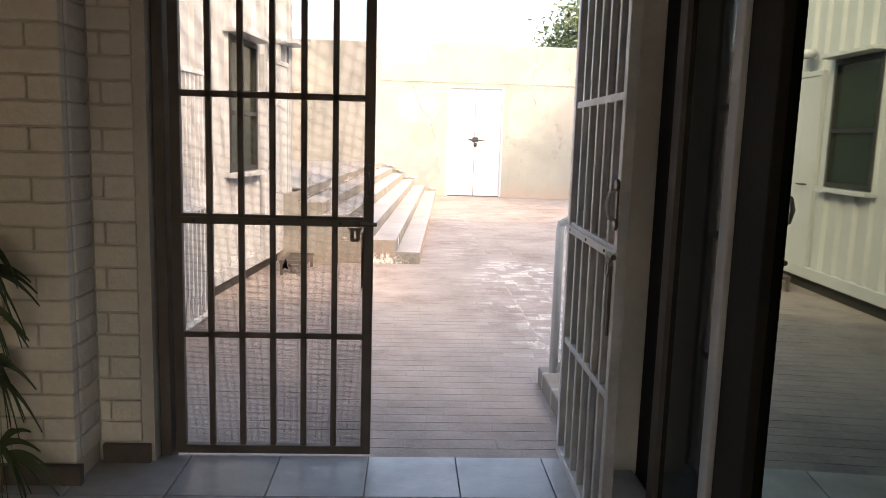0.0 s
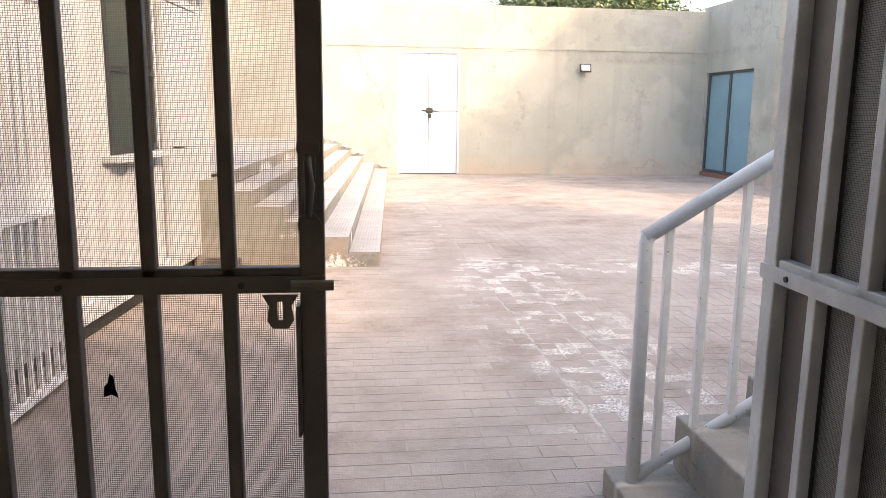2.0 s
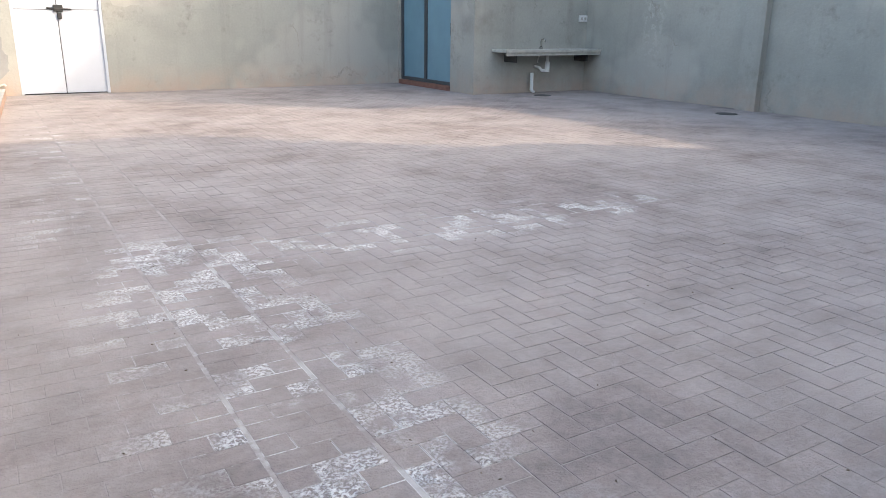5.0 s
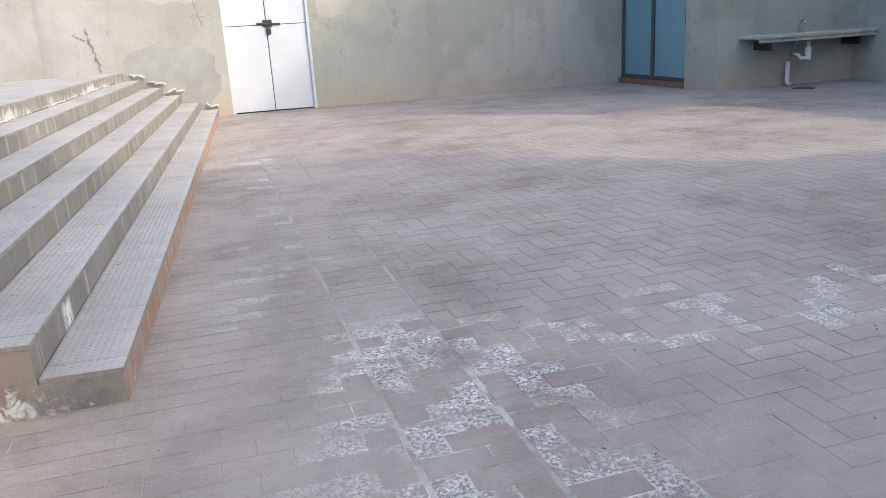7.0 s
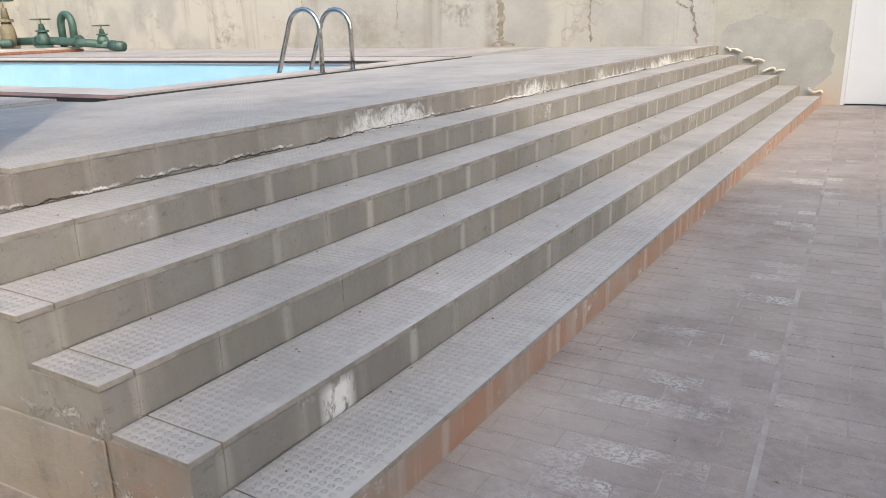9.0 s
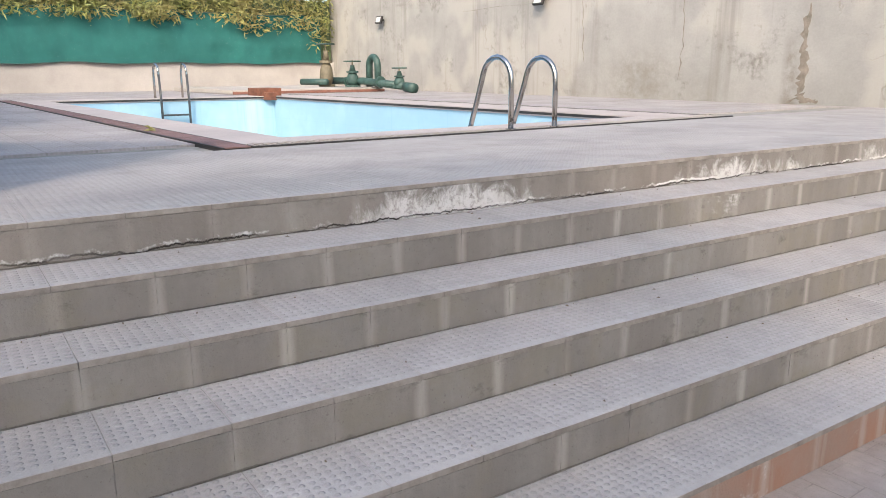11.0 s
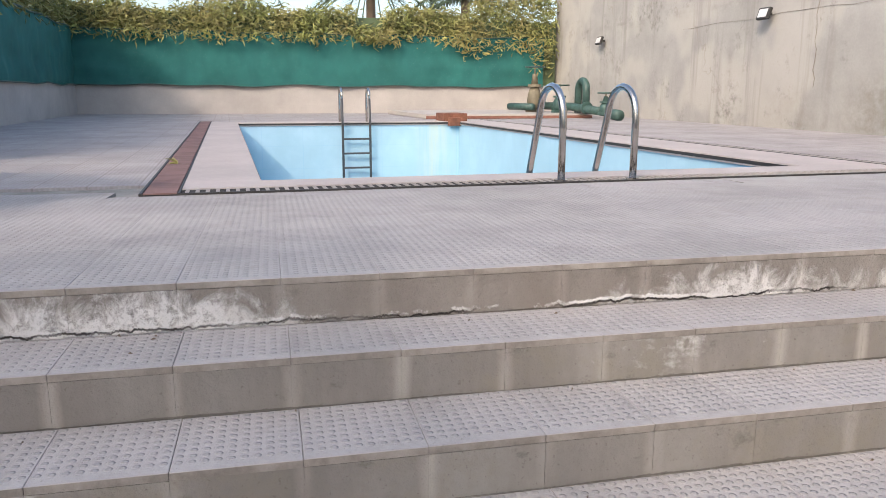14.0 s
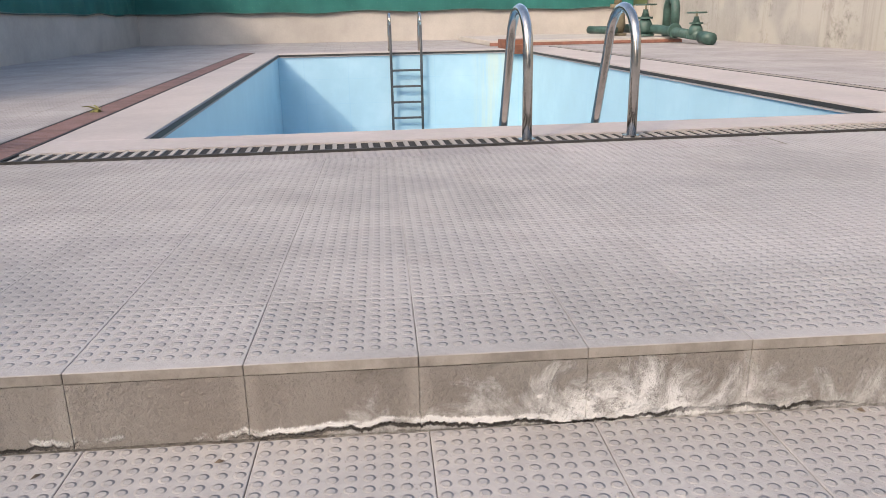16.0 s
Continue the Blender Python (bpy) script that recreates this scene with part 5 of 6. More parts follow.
frond_plant("dry_weed", (-5.4, 8.55, DECK - 0.04), ((0.0, 0.05, 60), (0.03, 0.04, 120), (0.0, 0.05, 20)), "small dry weed growing beside the drain", 15, 0.45, M_leaf)

# ---------------------------------------------------------------- pool ladders
def ladder_near(y):
    pts = [(CX - 0.07, y, DECK - 0.01), (CX - 0.07, y, 1.22)]
    pts += [(CX - 0.07 - 0.19 + 0.19 * math.cos(a), y, 1.25 + 0.20 * math.sin(a)) for a in [math.pi * i / 10 for i in range(1, 10)]]
    pts += [(CX - 0.47, y, 1.22), (CX - 0.63, y, 0.80), (CX - 0.66, y, -0.3)]
    return tube(pts, 0.024, 12)


lad = empty("pool_ladder", (CX - 0.1, 11.2, DECK), "brushed steel pool ladder with arched hand rails", "pool ladder", "pool ladders")
for y in (10.96, 11.48):
    put(part("hand_rail", ladder_near(y), M_chrome, smooth=True), lad)
    put(part("foot_plate", tube([(CX - 0.07, y, DECK), (CX - 0.07, y, DECK + 0.012)], 0.045, 12), M_chrome), lad)
for z in (0.55, 0.25, -0.05):
    put(part("rung", box(CX - 0.68, CX - 0.62, 10.96, 11.48, z, z + 0.02), M_chrome), lad)

lad2 = empty("pool_ladder", (PX0, 11.2, DECK), "brushed steel pool ladder against the far pool wall", "pool ladder", "pool ladders")
for y in (10.97, 11.49):
    pts = [(PX0 - 0.22, y, DECK - 0.01), (PX0 - 0.22, y, 1.30)] + [(PX0 - 0.06 - 0.16 * math.cos(a), y, 1.30 + 0.17 * math.sin(a)) for a in [math.pi * i / 8 for i in range(1, 8)]] + [(PX0 + 0.10, y, 1.28), (PX0 + 0.14, y, 0.8), (PX0 + 0.14, y, -0.55)]
    put(part("hand_rail", tube(pts[:-2], 0.022, 10), M_chrome, smooth=True), lad2)
    put(part("leg", tube(pts[-3:], 0.023, 10), M_alu, smooth=True), lad2)
for i in range(5):
    z = 0.52 - 0.27 * i
    put(part("rung", box(PX0 + 0.12, PX0 + 0.17, 10.97, 11.49, z, z + 0.035, bevel=0.006), M_alu), lad2)

box_r = empty("rusty_box", (-13.8, 13.2, DECK), "rusty iron box hung over the pool edge", "metal box")
put(part("body", box(-14.1, -13.47, 12.98, 13.45, DECK + 0.006, DECK + 0.16, bevel=0.01), M_rust), box_r)
put(part("spout", box(-13.49, -13.36, 13.05, 13.3, DECK - 0.08, DECK + 0.08, bevel=0.01), M_rust), box_r)

# ---------------------------------------------------------------- pump plinth, pipes and valves
setting("pump_plinth", box(-19.0, -15.0, 13.0, 16.9, DECK, DECK + 0.10, bevel=0.012), M_low, "low concrete plinth under the pool pipes", "plinth")
setting("plinth_edge", box(-14.99, -14.94, 13.0, 16.9, DECK, DECK + 0.06, bevel=0.006), M_red_sill, "rusty edge strip of the plinth", "trim")
PZT = DECK + 0.11


def handwheel(c, r, axis):
    bm = bmesh.new()
    c = Vector(c)
    u, v = (Vector((1, 0, 0)), Vector((0, 1, 0))) if axis == "z" else (Vector((0, 1, 0)), Vector((0, 0, 1)))
    tube([c + r * (math.cos(a) * u + math.sin(a) * v) for a in [2 * math.pi * i / 16 for i in range(17)]], 0.018, 6, bm)
    for i in range(3):
        a = math.pi * i / 3
        d = math.cos(a) * u + math.sin(a) * v
        tube([c - r * d, c + r * d], 0.012, 6, bm)
    return bm


def valve(x, y, z, h, r, metal, label):
    ob = empty("gate_valve", (x, y, z), label, "valve", "pool valves")
    put(part("flange", tube([(x, y, z), (x, y, z + 0.05)], r * 1.6, 14), metal), ob)
    put(part("body", tube([(x, y, z + 0.05), (x, y, z + h * 0.2), (x, y, z + h * 0.4), (x, y, z + h * 0.55)], [r, r * 1.35, r * 1.2, r * 0.8], 14), metal, smooth=True), ob)
    put(part("bonnet", tube([(x, y, z + h * 0.55), (x, y, z + h * 0.62)], r * 1.25, 14), metal), ob)
    put(part("neck", tube([(x, y, z + h * 0.62), (x, y, z + h * 0.8), (x, y, z + h * 0.85)], [r * 0.7, r * 0.45, r * 0.45], 10), metal, smooth=True), ob)
    put(part("stem", tube([(x, y, z + h * 0.85), (x, y, z + h * 1.05)], 0.018, 8), M_brass), ob)
    put(part("handwheel", handwheel((x, y, z + h), r * 1.7, "z"), M_valve), ob)
    return ob


valve(-16.350, 16.05, PZT, 1.05, 0.13, M_brass, "tall brass-coloured gate valve with hand wheel")
valve(-15.550, 16.35, PZT, 0.62, 0.12, M_valve, "green cast-iron gate valve with hand wheel")
valve(-14.000, 16.72, DECK + 0.1, 0.46, 0.10, M_valve, "dark green gate valve at the wall end")
pipes = empty("pool_pipes", (-15.250, 16.5, PZT), "green painted iron pipes with a U bend", "pipe")
U = [(-15.400, 16.75, PZT)] + [(-15.200 - 0.2 * math.cos(a), 16.75, PZT + 0.5 + 0.22 * math.sin(a)) for a in [math.pi * i / 10 for i in range(11)]] + [(-15.000, 16.75, PZT)]
put(part("u_bend", tube(U, 0.085, 12), M_valve, smooth=True), pipes)
put(part("main_pipe", tube([(-16.950, 16.3, PZT + 0.14), (-15.250, 16.5, PZT + 0.14), (-13.750, 16.74, DECK + 0.14)], 0.09, 12), M_valve, smooth=True), pipes)
put(part("end_pipe", tube([(-13.770, 16.74, DECK + 0.13), (-13.400, 16.74, DECK + 0.10)], 0.115, 12), M_valve, smooth=True), pipes)
put(part("down_pipe", tube([(-16.850, 15.6, PZT + 0.12), (-16.050, 15.9, PZT + 0.12)], 0.08, 12), M_valve, smooth=True), pipes)
for x, y in ((-14.650, 16.6), (-15.850, 16.42)):
    put(part("flange", tube([(x - 0.03, y, PZT + 0.12), (x + 0.03, y, PZT + 0.12)], 0.14, 14), M_valve), pipes)


# ---------------------------------------------------------------- green net over the low walls
def net(name, start, end, z0, z1, label, seed):
    bm = bmesh.new()
    n, h = 160, 12
    sx, sy = end[0] - start[0], end[1] - start[1]
    L = math.hypot(sx, sy)
    nx, ny = -sy / L, sx / L
    rows = []
    for j in range(h + 1):
        row = []
        for i in range(n + 1):
            u = i / n
            w = 0.05 * noise.noise((u * L * 0.9, j * 0.35, seed)) + 0.022 * noise.noise((u * L * 4, j * 0.2, seed + 5))
            z = z0 + (z1 - z0) * j / h + (0.05 * noise.noise((u * L * 0.8, 7, seed)) if j in (0, h) else 0)
            w += 0.05
            row.append(bm.verts.new((start[0] + sx * u + nx * w, start[1] + sy * u + ny * w, z)))
        rows.append(row)
    for a, b in zip(rows, rows[1:]):
        for i in range(n):
            bm.faces.new((a[i], a[i + 1], b[i + 1], b[i]))
    ob = empty(name, (start[0], start[1], z0), label, "shade net")
    edges = [[rows[j][i].co.copy() + Vector((nx * 0.02, ny * 0.02, 0)) for i in range(0, n + 1, 2)] for j in (0, h)]
    put(part("cloth", bm, M_net, smooth=True), ob)
    for e in edges:
        put(part("edge_rope", tube(e, 0.014, 6), M_valve, smooth=True), ob)
    return ob


net("shade_net", (DX0 + 0.02, Y2 - 0.2), (DX0 + 0.02, DY0), 1.56, 2.9, "dark green shade net stretched behind the pool", 1)
net("shade_net", (DX0, DY0 - 0.02), (-4.4, DY0 - 0.02), 1.56, 2.9, "dark green shade net above the low wall", 2)


# ---------------------------------------------------------------- leaves
def leaves(name, spots, size, material, label, category, seed, slim=0.22, droop=0.5):
    """Many narrow folded leaves at the given spots: (x, y, z, spread)."""
    rnd = random.Random(seed)
    verts, faces = [], []
    for x, y, z, s in spots:
        c = Vector((x + rnd.gauss(0, s), y + rnd.gauss(0, s), z + rnd.gauss(0, s * 0.8)))
        d = Vector((rnd.gauss(0, 1), rnd.gauss(0, 1), rnd.gauss(-droop, 0.6))).normalized()
        u = d.cross(Vector((rnd.gauss(0, 1), rnd.gauss(0, 1), rnd.gauss(0, 1)))).normalized()
        L = size * rnd.uniform(0.6, 1.35)
        w = L * slim
        n = d.cross(u) * w * 0.4
        i = len(verts)
        verts += [tuple(c), tuple(c + d * L * 0.45 + u * w * 0.5 + n), tuple(c + d * L), tuple(c + d * L * 0.45 - u * w * 0.5 + n), tuple(c + d * L * 0.5 - n * 0.3)]
        faces += [(i, i + 1, i + 4), (i + 1, i + 2, i + 4), (i + 2, i + 3, i + 4), (i + 3, i, i + 4)]
    me = bpy.data.meshes.new(name)
    me.from_pydata(verts, [], faces)
    me.materials.append(material)
    return tagged(new(name, me), label, category, kind="stuff")


rnd = random.Random(11)
spots = []
for i in range(17000):
    y = rnd.uniform(DY0 - 0.5, Y2 + 0.2)
    top = 3.55 + 0.35 * noise.noise((y * 0.6, 3, 1)) + (0.55 if y > 15.6 else 0) - (0.5 if 12.3 < y < 13.1 else 0)
    low = 2.78 - (0.9 if y > 17.3 else 0.4 if y > 15.2 else 0.0) * rnd.random()
    z = low + (top - low) * rnd.random() ** 0.8
    spots.append((DX0 + 0.12 - 0.5 * rnd.random() * (z > 2.9) + 0.1 * math.sin(y * 3), y, z, 0.10))
leaves("hedge", spots, 0.19, M_leaf, "bamboo-leaved hedge spilling over the green net", "hedge", 1)
spots = []
for i in range(8000):
    x = rnd.uniform(DX0, -4.4)
    z = 2.8 + 1.3 * rnd.random() ** 0.8 + 0.2 * noise.noise((x, 2, 2))
    spots.append((x, DY0 + 0.1 - 0.5 * rnd.random(), z, 0.1))
leaves("hedge", spots, 0.19, M_leaf, "bamboo-leaved hedge above the side net", "hedge", 2)
# solid boxes behind the leaves, dark green in place of the hedge's inner shade
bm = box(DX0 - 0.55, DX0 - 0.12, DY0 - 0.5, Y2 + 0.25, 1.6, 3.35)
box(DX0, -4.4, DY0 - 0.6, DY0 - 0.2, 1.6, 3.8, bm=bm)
setting("hedge_core", bm, M_tree, "plain dark boxes inside the hedge, coloured for its inner shade", "hedge")


rnd = random.Random(12)
spots = []
for i in range(420):
    y, u = rnd.gauss(10.6, 0.28), rnd.random()
    spots.append((EX - 0.06 - 0.10 * rnd.random(), y, 3.75 - 1.15 * u * (0.6 + 0.4 * math.cos((y - 10.65) * 4)), 0.04))
leaves("hanging_creeper", spots, 0.17, M_tree, "dark creeper hanging over the east wall", "creeper", 12, 0.2, 1.3)


def tree(at, height, r, n, size, label, seed):
    """Tapered trunk with limbs and a crown of leaf clumps."""
    rn = random.Random(seed)
    ob = empty("tree", at, label, "tree")
    x, y, z = at
    put(part("trunk", tube([(x, y, z), (x + 0.1, y, z + height * 0.3), (x, y + 0.1, z + height * 0.6), (x + 0.2, y, z + height * 0.85)], [0.24, 0.19, 0.13, 0.05], 10), M_bark, smooth=True), ob)
    spots = []
    for i in range(26):
        a, b = rn.uniform(0, 6.28), rn.uniform(-0.5, 1.0)
        q = r * rn.uniform(0.45, 1.0)
        c = (x + q * math.cos(a) * math.cos(b), y + q * math.sin(a) * math.cos(b), z + height * 0.72 + 0.75 * q * math.sin(b))
        if i < 8:
            put(part("limb", tube([(x, y, z + height * 0.5), ((x + c[0]) / 2, (y + c[1]) / 2, (z + height * 0.55 + c[2]) / 2), c], [0.10, 0.06, 0.02], 7), M_bark, smooth=True), ob)
        spots += [(*c, r * 0.17)] * (n // 26)
    cr = leaves("crown", spots, size, M_tree, "dense dusty green leaves", "", seed, 0.4)
    del cr["kind"]
    put(cr, ob)


tree((7.0, 25.5, 0), 6.8, 2.6, 9000, 0.22, "dusty green broad-leaved tree behind the wall", 5)
tree((10.2, 27.0, 0), 6.6, 2.4, 6000, 0.22, "dusty green broad-leaved tree behind the wall", 6)


def palm(at, height, seed):
    rn = random.Random(seed)
    ob = empty("palm_tree", at, "tall palm with drooping fronds behind the hedge", "palm tree", "palms behind the hedge")
    x, y, z = at
    put(part("trunk", tube([(x, y, z), (x + 0.1, y, z + height)], [0.22, 0.14], 9), M_bark, smooth=True), ob)
    for k in range(14):
        a, up = rn.uniform(0, 6.28), rn.uniform(0.1, 0.9)
        bm = bmesh.new()
        spine = [Vector((x + 0.1 + 2.2 * t * math.cos(a), y + 2.2 * t * math.sin(a), z + height + 1.4 * up * t - 1.7 * t * t)) for t in [i / 9 for i in range(10)]]
        tube(spine, 0.02, 5, bm)
        side = Vector((-math.sin(a), math.cos(a), 0))
        for i in range(1, 10):
            for s in (-1, 1):
                for e in (0.0, 0.5):
                    p = spine[i - 1].lerp(spine[i], e)
                    tip = p + side * s * 0.45 + Vector((math.cos(a) * 0.3, math.sin(a) * 0.3, -0.25))
                    bm.faces.new([bm.verts.new(c) for c in (p, p + Vector((math.cos(a), math.sin(a), 0)) * 0.06, tip)])
        put(part("frond", bm, M_tree), ob)


palm((-24.0, 13.5, 0), 4.6, 1)
palm((-25.5, 9.5, 0), 4.8, 2)
palm((-23.5, 16.5, 0), 4.4, 3)

frond_plant("climbing_plant", (-1.74, -0.2, 0), ((0.0, 1.08, 20), (0.0, 0.98, -20), (-0.02, 0.85, -60), (0.0, 0.62, -10), (0.02, 0.55, -70), (0.0, 0.28, 0), (0.03, 0.24, 10)), "dark leafy creeper against the painted brick pillar", 4)
frond_plant("climbing_plant", (-1.95, 1.05, 0), ((0.0, 1.2, 20), (0.0, 1.1, 40), (0.0, 0.7, 10)), "feathery green plant behind the gate", 8)

# ---------------------------------------------------------------- painted brick pillars
BL, BH = 0.262, 0.098


def brick_face(parent, x0, x1, yf, z0, z1, depth, seed):
    """Courses of bricks on a face that looks to -y."""
    c = 0
    cache = {}
    z = z0
    while z < z1:
        x = x1 - (BL / 2 if c % 2 else BL)
        right = x1
        while right > x0 + 0.01:
            left = max(x, x0)
            w = round(right - left - 0.008, 4)
            if w > 0.03:
                if w not in cache:
                    cache[w] = mesh_of(box(0, w, 0, depth, 0, BH - 0.008, bevel=0.006), "brick", M_white_brick)
                b = new("brick", cache[w])
                b.location = (left, yf, z)
                put(b, parent)
            right = left
            x = left - BL
        z += BH
        c += 1


def brick_side(parent, y0, y1, xf, z0, z1, depth):
    """Courses on a face that looks to +x."""
    c, cache, z = 0, {}, z0
    while z < z1:
        cut = y0 + (0.13 if c % 2 else 0.0)
        for a, b in ((y0, cut), (cut, y1)):
            w = round(b - a - 0.008, 4)
            if w > 0.03:
                if w not in cache:
                    cache[w] = mesh_of(box(-depth, 0, 0, w, 0, BH - 0.008, bevel=0.006), "brick", M_white_brick)
                q = new("brick", cache[w])
                q.location = (xf, a, z)
                put(q, parent)
        z += BH
        c += 1


pil = setting("brick_pillar", box(-2.6, -1.501, -0.127, 0.19, 0.045, 2.39), M_joint_shade, "white painted brick pillar with recessed joints", "pillar")
brick_face(pil, -2.6, -1.49, -0.14, 0.16, 2.3, 0.05, 1)
brick_side(pil, -0.14 + 0.06, 0.13, -1.49, 0.16, 2.3, 0.03)
pil2 = setting("brick_pillar", box(-1.496, -1.255, 0.094, 0.2, 0.045, 2.39), M_joint_shade, "narrow white painted brick jamb beside the gate", "pillar")
brick_face(pil2, -1.485, -1.30, 0.085, 0.16, 2.3, 0.04, 2)
setting("plinth", box(-2.6, -1.475, -0.155, -0.121, 0.045, 0.15, bevel=0.004), M_steel_dark, "dark skirting at the pillar's foot", "trim")
setting("plinth", box(-1.475, -1.27, 0.07, 0.104, 0.045, 0.15, bevel=0.004), M_steel_dark, "dark skirting at the jamb's foot", "trim")

# entrance tiles
ent = bpy.data.objects["entry_floor"]
tile_me = mesh_of(box(0, 0.396, 0, 0.396, 0, 0.02, bevel=0.003), "tile", M_entry)
for i in range(-4, 3):
    for j in range(0, 5):
        t = new("tile", tile_me)
        t.location = (-0.31 + 0.4 * i, 0.166 - 0.4 * (j + 1), 0.046)
        put(t, ent)

# ---------------------------------------------------------------- tread tiles and deck tiles
ANG = -math.degrees(math.atan(SK))
tread_me = mesh_of(box(-TREAD + 0.002, 0, 0, 0.2947, 0, 0.021, bevel=0.002), "tile", M_nose)
N = int((Y1 - TILE_Y) / 0.2955)
first_me = mesh_of(box(-TREAD + 0.002, 0, 0, TILE_Y - Y0 - 0.001, 0, 0.021, bevel=0.0025), "tile", M_nose)
for k in range(1, 6):
    for j in range(-1, N):
        y = TILE_Y + j * 0.2955 if j >= 0 else Y0 - 0.004
        t = new("tile", tread_me if j >= 0 else first_me)
        t.matrix_basis = pose(edge(k, y), y, RISE * k - 0.021 + 0.0005 * random.uniform(-1, 1), random.uniform(-0.08, 0.08), 0, ANG)
        put(t, steps)
# riser panels, their upright joints in line with the treads
for k in range(1, 7):
    high = RISE - 0.022 if k > 1 else RISE - 0.020
    me = mesh_of(box(-0.004, 0.0, 0, 0.2950, 0, high, bevel=0.0006), "riser_panel", M_red if k == 1 else M_salt if k == 6 else M_riser)
    for j in range(N):
        y = TILE_Y + j * 0.2955
        t = new("riser_panel", me)
        t.matrix_basis = pose(edge(k, y) - 0.0012 + 0.0006 * random.uniform(-1, 1), y, RISE * (k - 1) + 0.0005, 0, random.uniform(-0.15, 0.15), ANG)
        put(t, steps)
deck_me = mesh_of(box(-0.2951, 0, 0, 0.2952, 0, 0.021, bevel=0.0008), "tile", M_stud)
edge_me = mesh_of(box(-0.2951, 0, 0, 0.2950, 0, 0.021, bevel=0.002), "tile", M_nose)
CA, SA = math.cos(radians(ANG)), math.sin(radians(ANG))
for m in range(8):
    for j in range(N):
        y0 = TILE_Y - 0.2955 + j * 0.2955
        x, y = edge(6, y0) - 0.2955 * m * CA, y0 - 0.2955 * m * SA
        if y < 6.35 and x - 0.2955 < -1.74 or y > Y1 - 0.3:
            continue
        if x - 0.2955 < CX and 8.1 < y < 14.2 or x - 0.2955 < PX1:
            continue
        t = new("tile", edge_me if m == 0 else deck_me)
        z = DECK_E + (DECK - DECK_E) * 0.2955 * m / 2.2
        t.matrix_basis = pose(x, y, z - 0.0205 + 0.0002 * random.uniform(-1, 1), 0, -0.65 + random.uniform(-0.04, 0.04), ANG)
        put(t, deck)
setting("deck_strip", box(CX + 0.017, CX + 0.36, 7.7, Y1 - 0.01, DECK - 0.03, DECK - 0.003), M_deck, "studded tile strip along the drain", "floor")

# ---------------------------------------------------------------- yard bricks
PB_L, PB_W = 0.230, 0.115
BAND_X0, BAND_X1, BAND_Y0, BAND_Y1 = 0.908, 1.258, 5.63, 5.98          # plain courses between the panels


def running_bond(x_end, x_low, y0, y1):
    """Rows along x, ending flush at x_end."""
    out = []
    for j in range(int((y1 - y0) / PB_W)):
        y, x, first = y0 + j * PB_W, x_end, j % 2
        while x > x_low(y):
            w = PB_L / 2 if first else PB_L
            out.append((x - w, x, y, y + PB_W))
            x, first = x - w, 0
    return out


def herringbone(x0, x1, y0, y1):
    """Square-laid herringbone, cut flush with the panel's edges."""
    s, out = PB_W, []
    n = int(max(x1 - x0, y1 - y0) / s) + 4
    for a in range(-4, n):
        for q in range(-n // 2 - 2, n // 2 + 2):
            u, v = a * s + q * 4 * s, a * s
            for bx0, bx1, by0, by1 in ((u, u + 2 * s, v, v + s), (u + 3 * s, u + 4 * s, v, v + 2 * s)):
                c0, c1, d0, d1 = max(bx0 + x0, x0), min(bx1 + x0, x1), max(by0 + y0, y0), min(by1 + y0, y1)
                if c1 - c0 > 0.03 and d1 - d0 > 0.03:
                    out.append((c0, c1, d0, d1))
    return out


def yard_places():
    low = lambda y: (-4.2 if y < 1.0 else -1.9) if y < Y0 - 0.1 else edge(1, y) - PB_L
    out = running_bond(0.893, low, 0.3, 17.2)
    for j in range(int((17.2 - 0.3) / PB_W)):          # course along y
        y, cut = 0.3 + j * PB_W, BAND_X0 + (PB_L if j % 2 else PB_L / 2) + 0.002
        out += [(BAND_X0, cut, y, y + PB_W), (cut, BAND_X1, y, y + PB_W)]
    for j in range(int((EX - 1.275) / PB_W)):          # course along x
        x, cut = 1.275 + j * PB_W, BAND_Y0 + (PB_L if j % 2 else PB_L / 2) + 0.002
        out += [(x, x + PB_W, BAND_Y0, cut), (x, x + PB_W, cut, BAND_Y1)]
    out += herringbone(1.275, EX - 0.01, 1.5, BAND_Y0 - 0.015)
    out += herringbone(1.275, EX - 0.01, BAND_Y1 + 0.015, BY - 0.02)
    out += herringbone(1.275, BX - 0.04, BY - 0.02, 17.2)
    return out


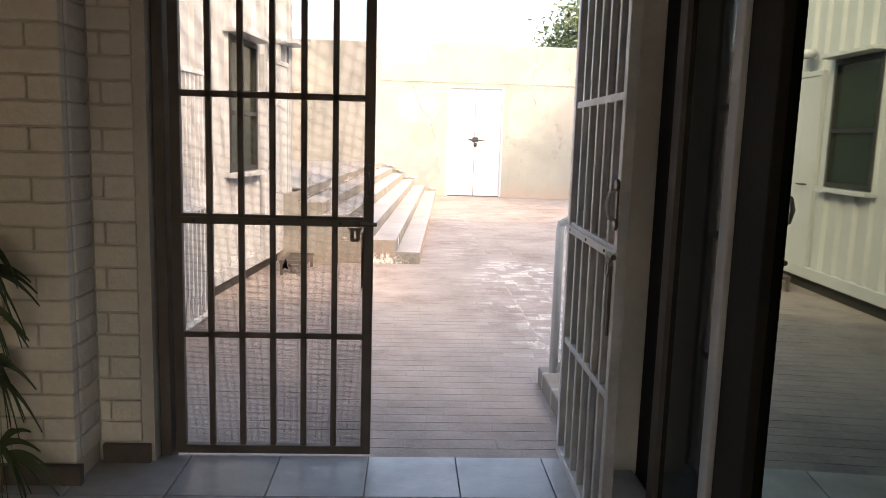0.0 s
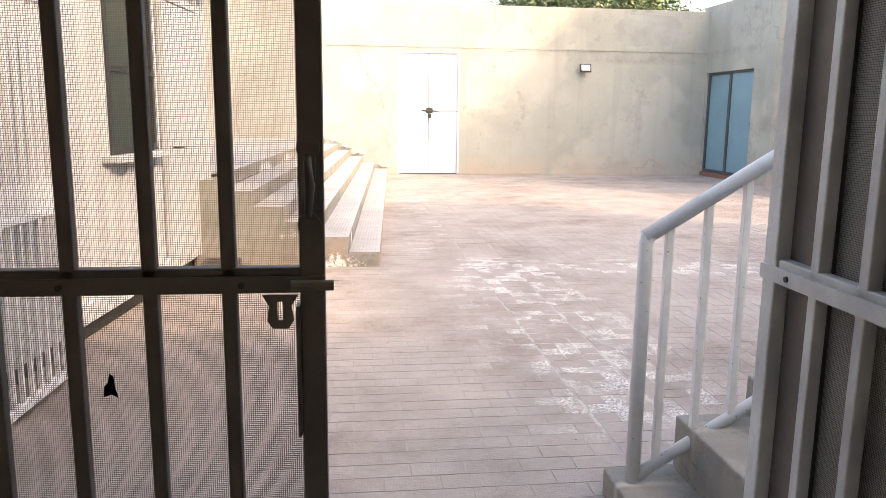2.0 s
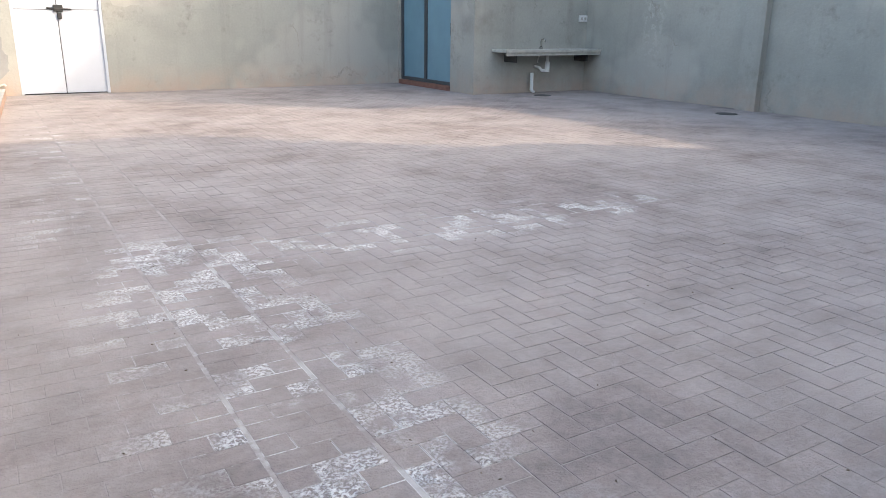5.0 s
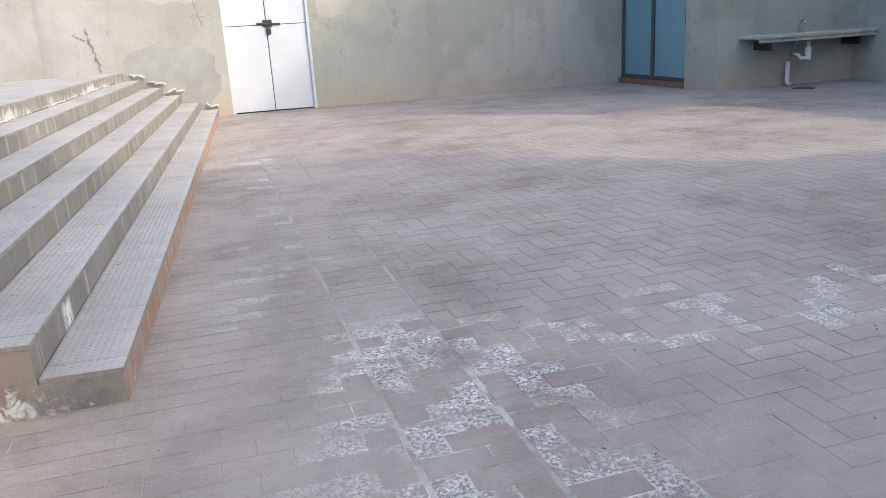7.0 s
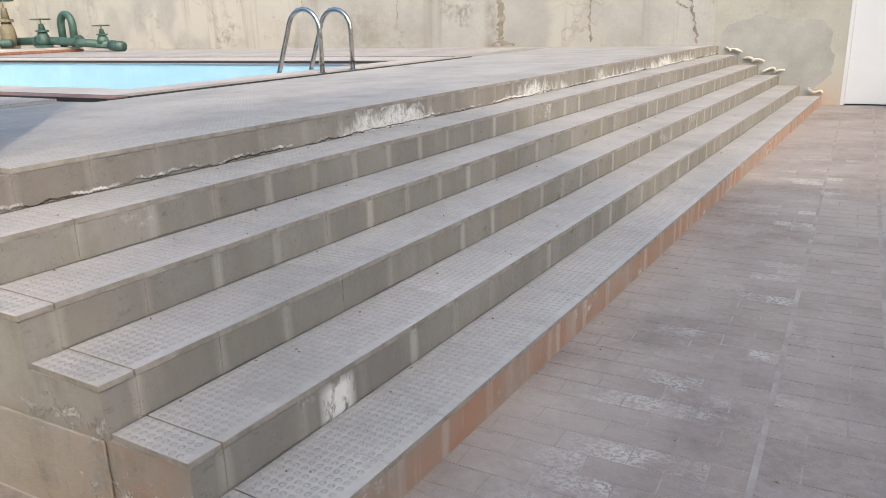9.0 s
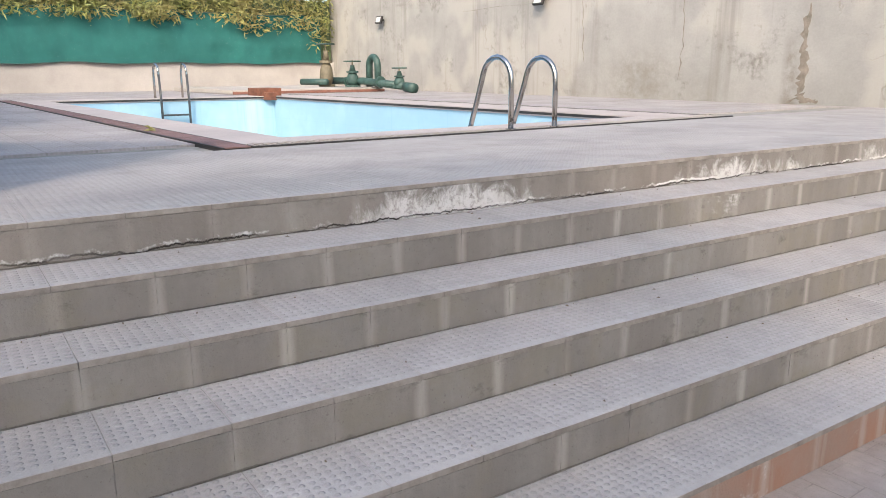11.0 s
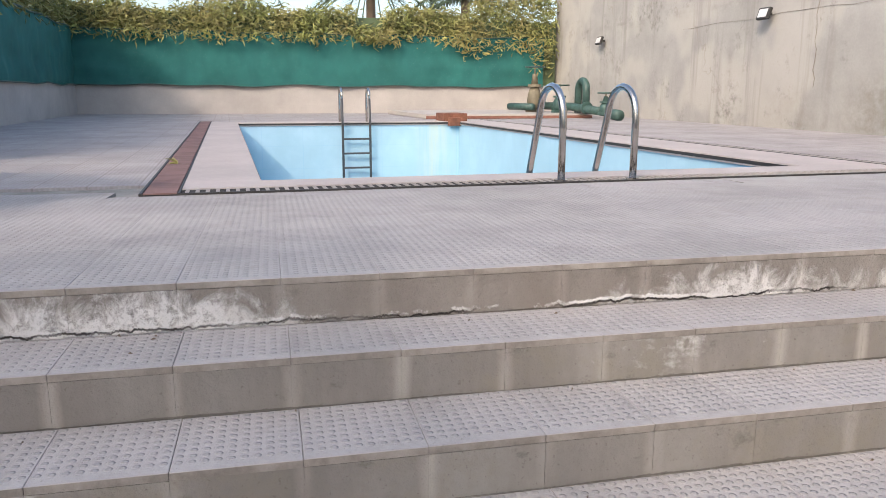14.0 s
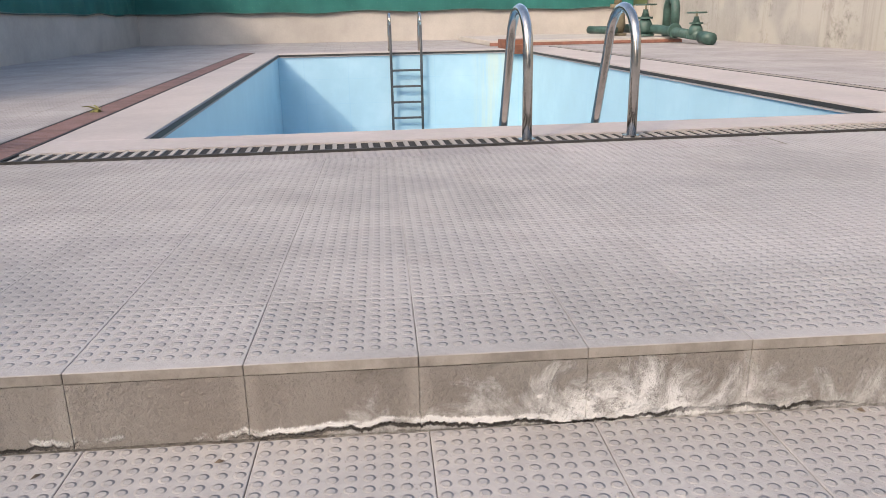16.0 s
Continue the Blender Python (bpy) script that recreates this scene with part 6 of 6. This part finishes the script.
rows = yard_places()
near_set = set(sorted(rows, key=lambda r: abs(r[0] - 0.9) * 1.2 + abs(r[2] - 4.6))[:300])
verts, faces, brick_meshes = [], [], {}
lf = ((4, 5, 6, 7), (0, 1, 5, 4), (1, 2, 6, 5), (2, 3, 7, 6), (3, 0, 4, 7))
rb = random.Random(21)
for r in rows:
    w, d = round(r[1] - r[0], 3), round(r[3] - r[2], 3)
    g, e = 0.0006, 0.0030
    m = pose(r[0], r[2], rb.uniform(-0.0006, 0.0008), rb.uniform(-0.22, 0.22), rb.uniform(-0.14, 0.14), rb.uniform(-0.45, 0.45))
    if r in near_set:
        if (w, d) not in brick_meshes:
            brick_meshes[(w, d)] = mesh_of(box(g, w - g, g, d - g, -0.03, 0.0, bevel=0.0025), "brick", M_brick)
        b = new("brick", brick_meshes[(w, d)])
        b.matrix_basis = m
        put(b, yard)
    else:
        i = len(verts)
        lv = ((g, g, -0.02), (w - g, g, -0.02), (w - g, d - g, -0.02), (g, d - g, -0.02), (e, e, 0), (w - e, e, 0), (w - e, d - e, 0), (e, d - e, 0))
        verts += [tuple(m @ Vector(q)) for q in lv]
        faces += [tuple(i + q for q in f) for f in lf]
me = bpy.data.meshes.new("paving_bricks")
me.from_pydata(verts, [], faces)
me.materials.append(M_brick)
pb = tagged(new("paving_bricks", me), "dusty brick pavers of the yard", "brick paving", kind="stuff")

# ---------------------------------------------------------------- bits of dry leaf and grit
rd = random.Random(77)
verts, faces = [], []
for n in range(420):
    kind = rd.random()
    if kind < 0.28:          # lodged along the backs of the treads
        k, y = rd.randint(1, 5), rd.uniform(Y0 + 0.1, 13.5)
        x, y, z = edge(k, y) - (rd.uniform(0.22, 0.285) if rd.random() < 0.6 else rd.uniform(0.02, 0.28)), y, RISE * k + 0.001
    else:
        y = rd.uniform(1.8, 16.5)
        x, z = rd.uniform((edge(1, y) + 0.05) if y > Y0 else -1.0, 6.0), 0.002
    a, L, w = rd.uniform(0, 6.28), rd.uniform(0.003, 0.010), rd.uniform(0.002, 0.004)
    u, v = Vector((math.cos(a), math.sin(a), 0)), Vector((-math.sin(a), math.cos(a), 0))
    p, i = Vector((x, y, z)), len(verts)
    verts += [tuple(p - u * L), tuple(p + v * w), tuple(p + u * L), tuple(p - v * w), tuple(p + Vector((0, 0, rd.uniform(0.003, 0.007))))]
    faces += [(i, i + 1, i + 4), (i + 1, i + 2, i + 4), (i + 2, i + 3, i + 4), (i + 3, i, i + 4)]
me = bpy.data.meshes.new("debris")
me.from_pydata(verts, [], faces)
me.materials.append(M_bark)
tagged(new("debris", me), "scattered bits of dry leaf and grit", "debris", kind="stuff")
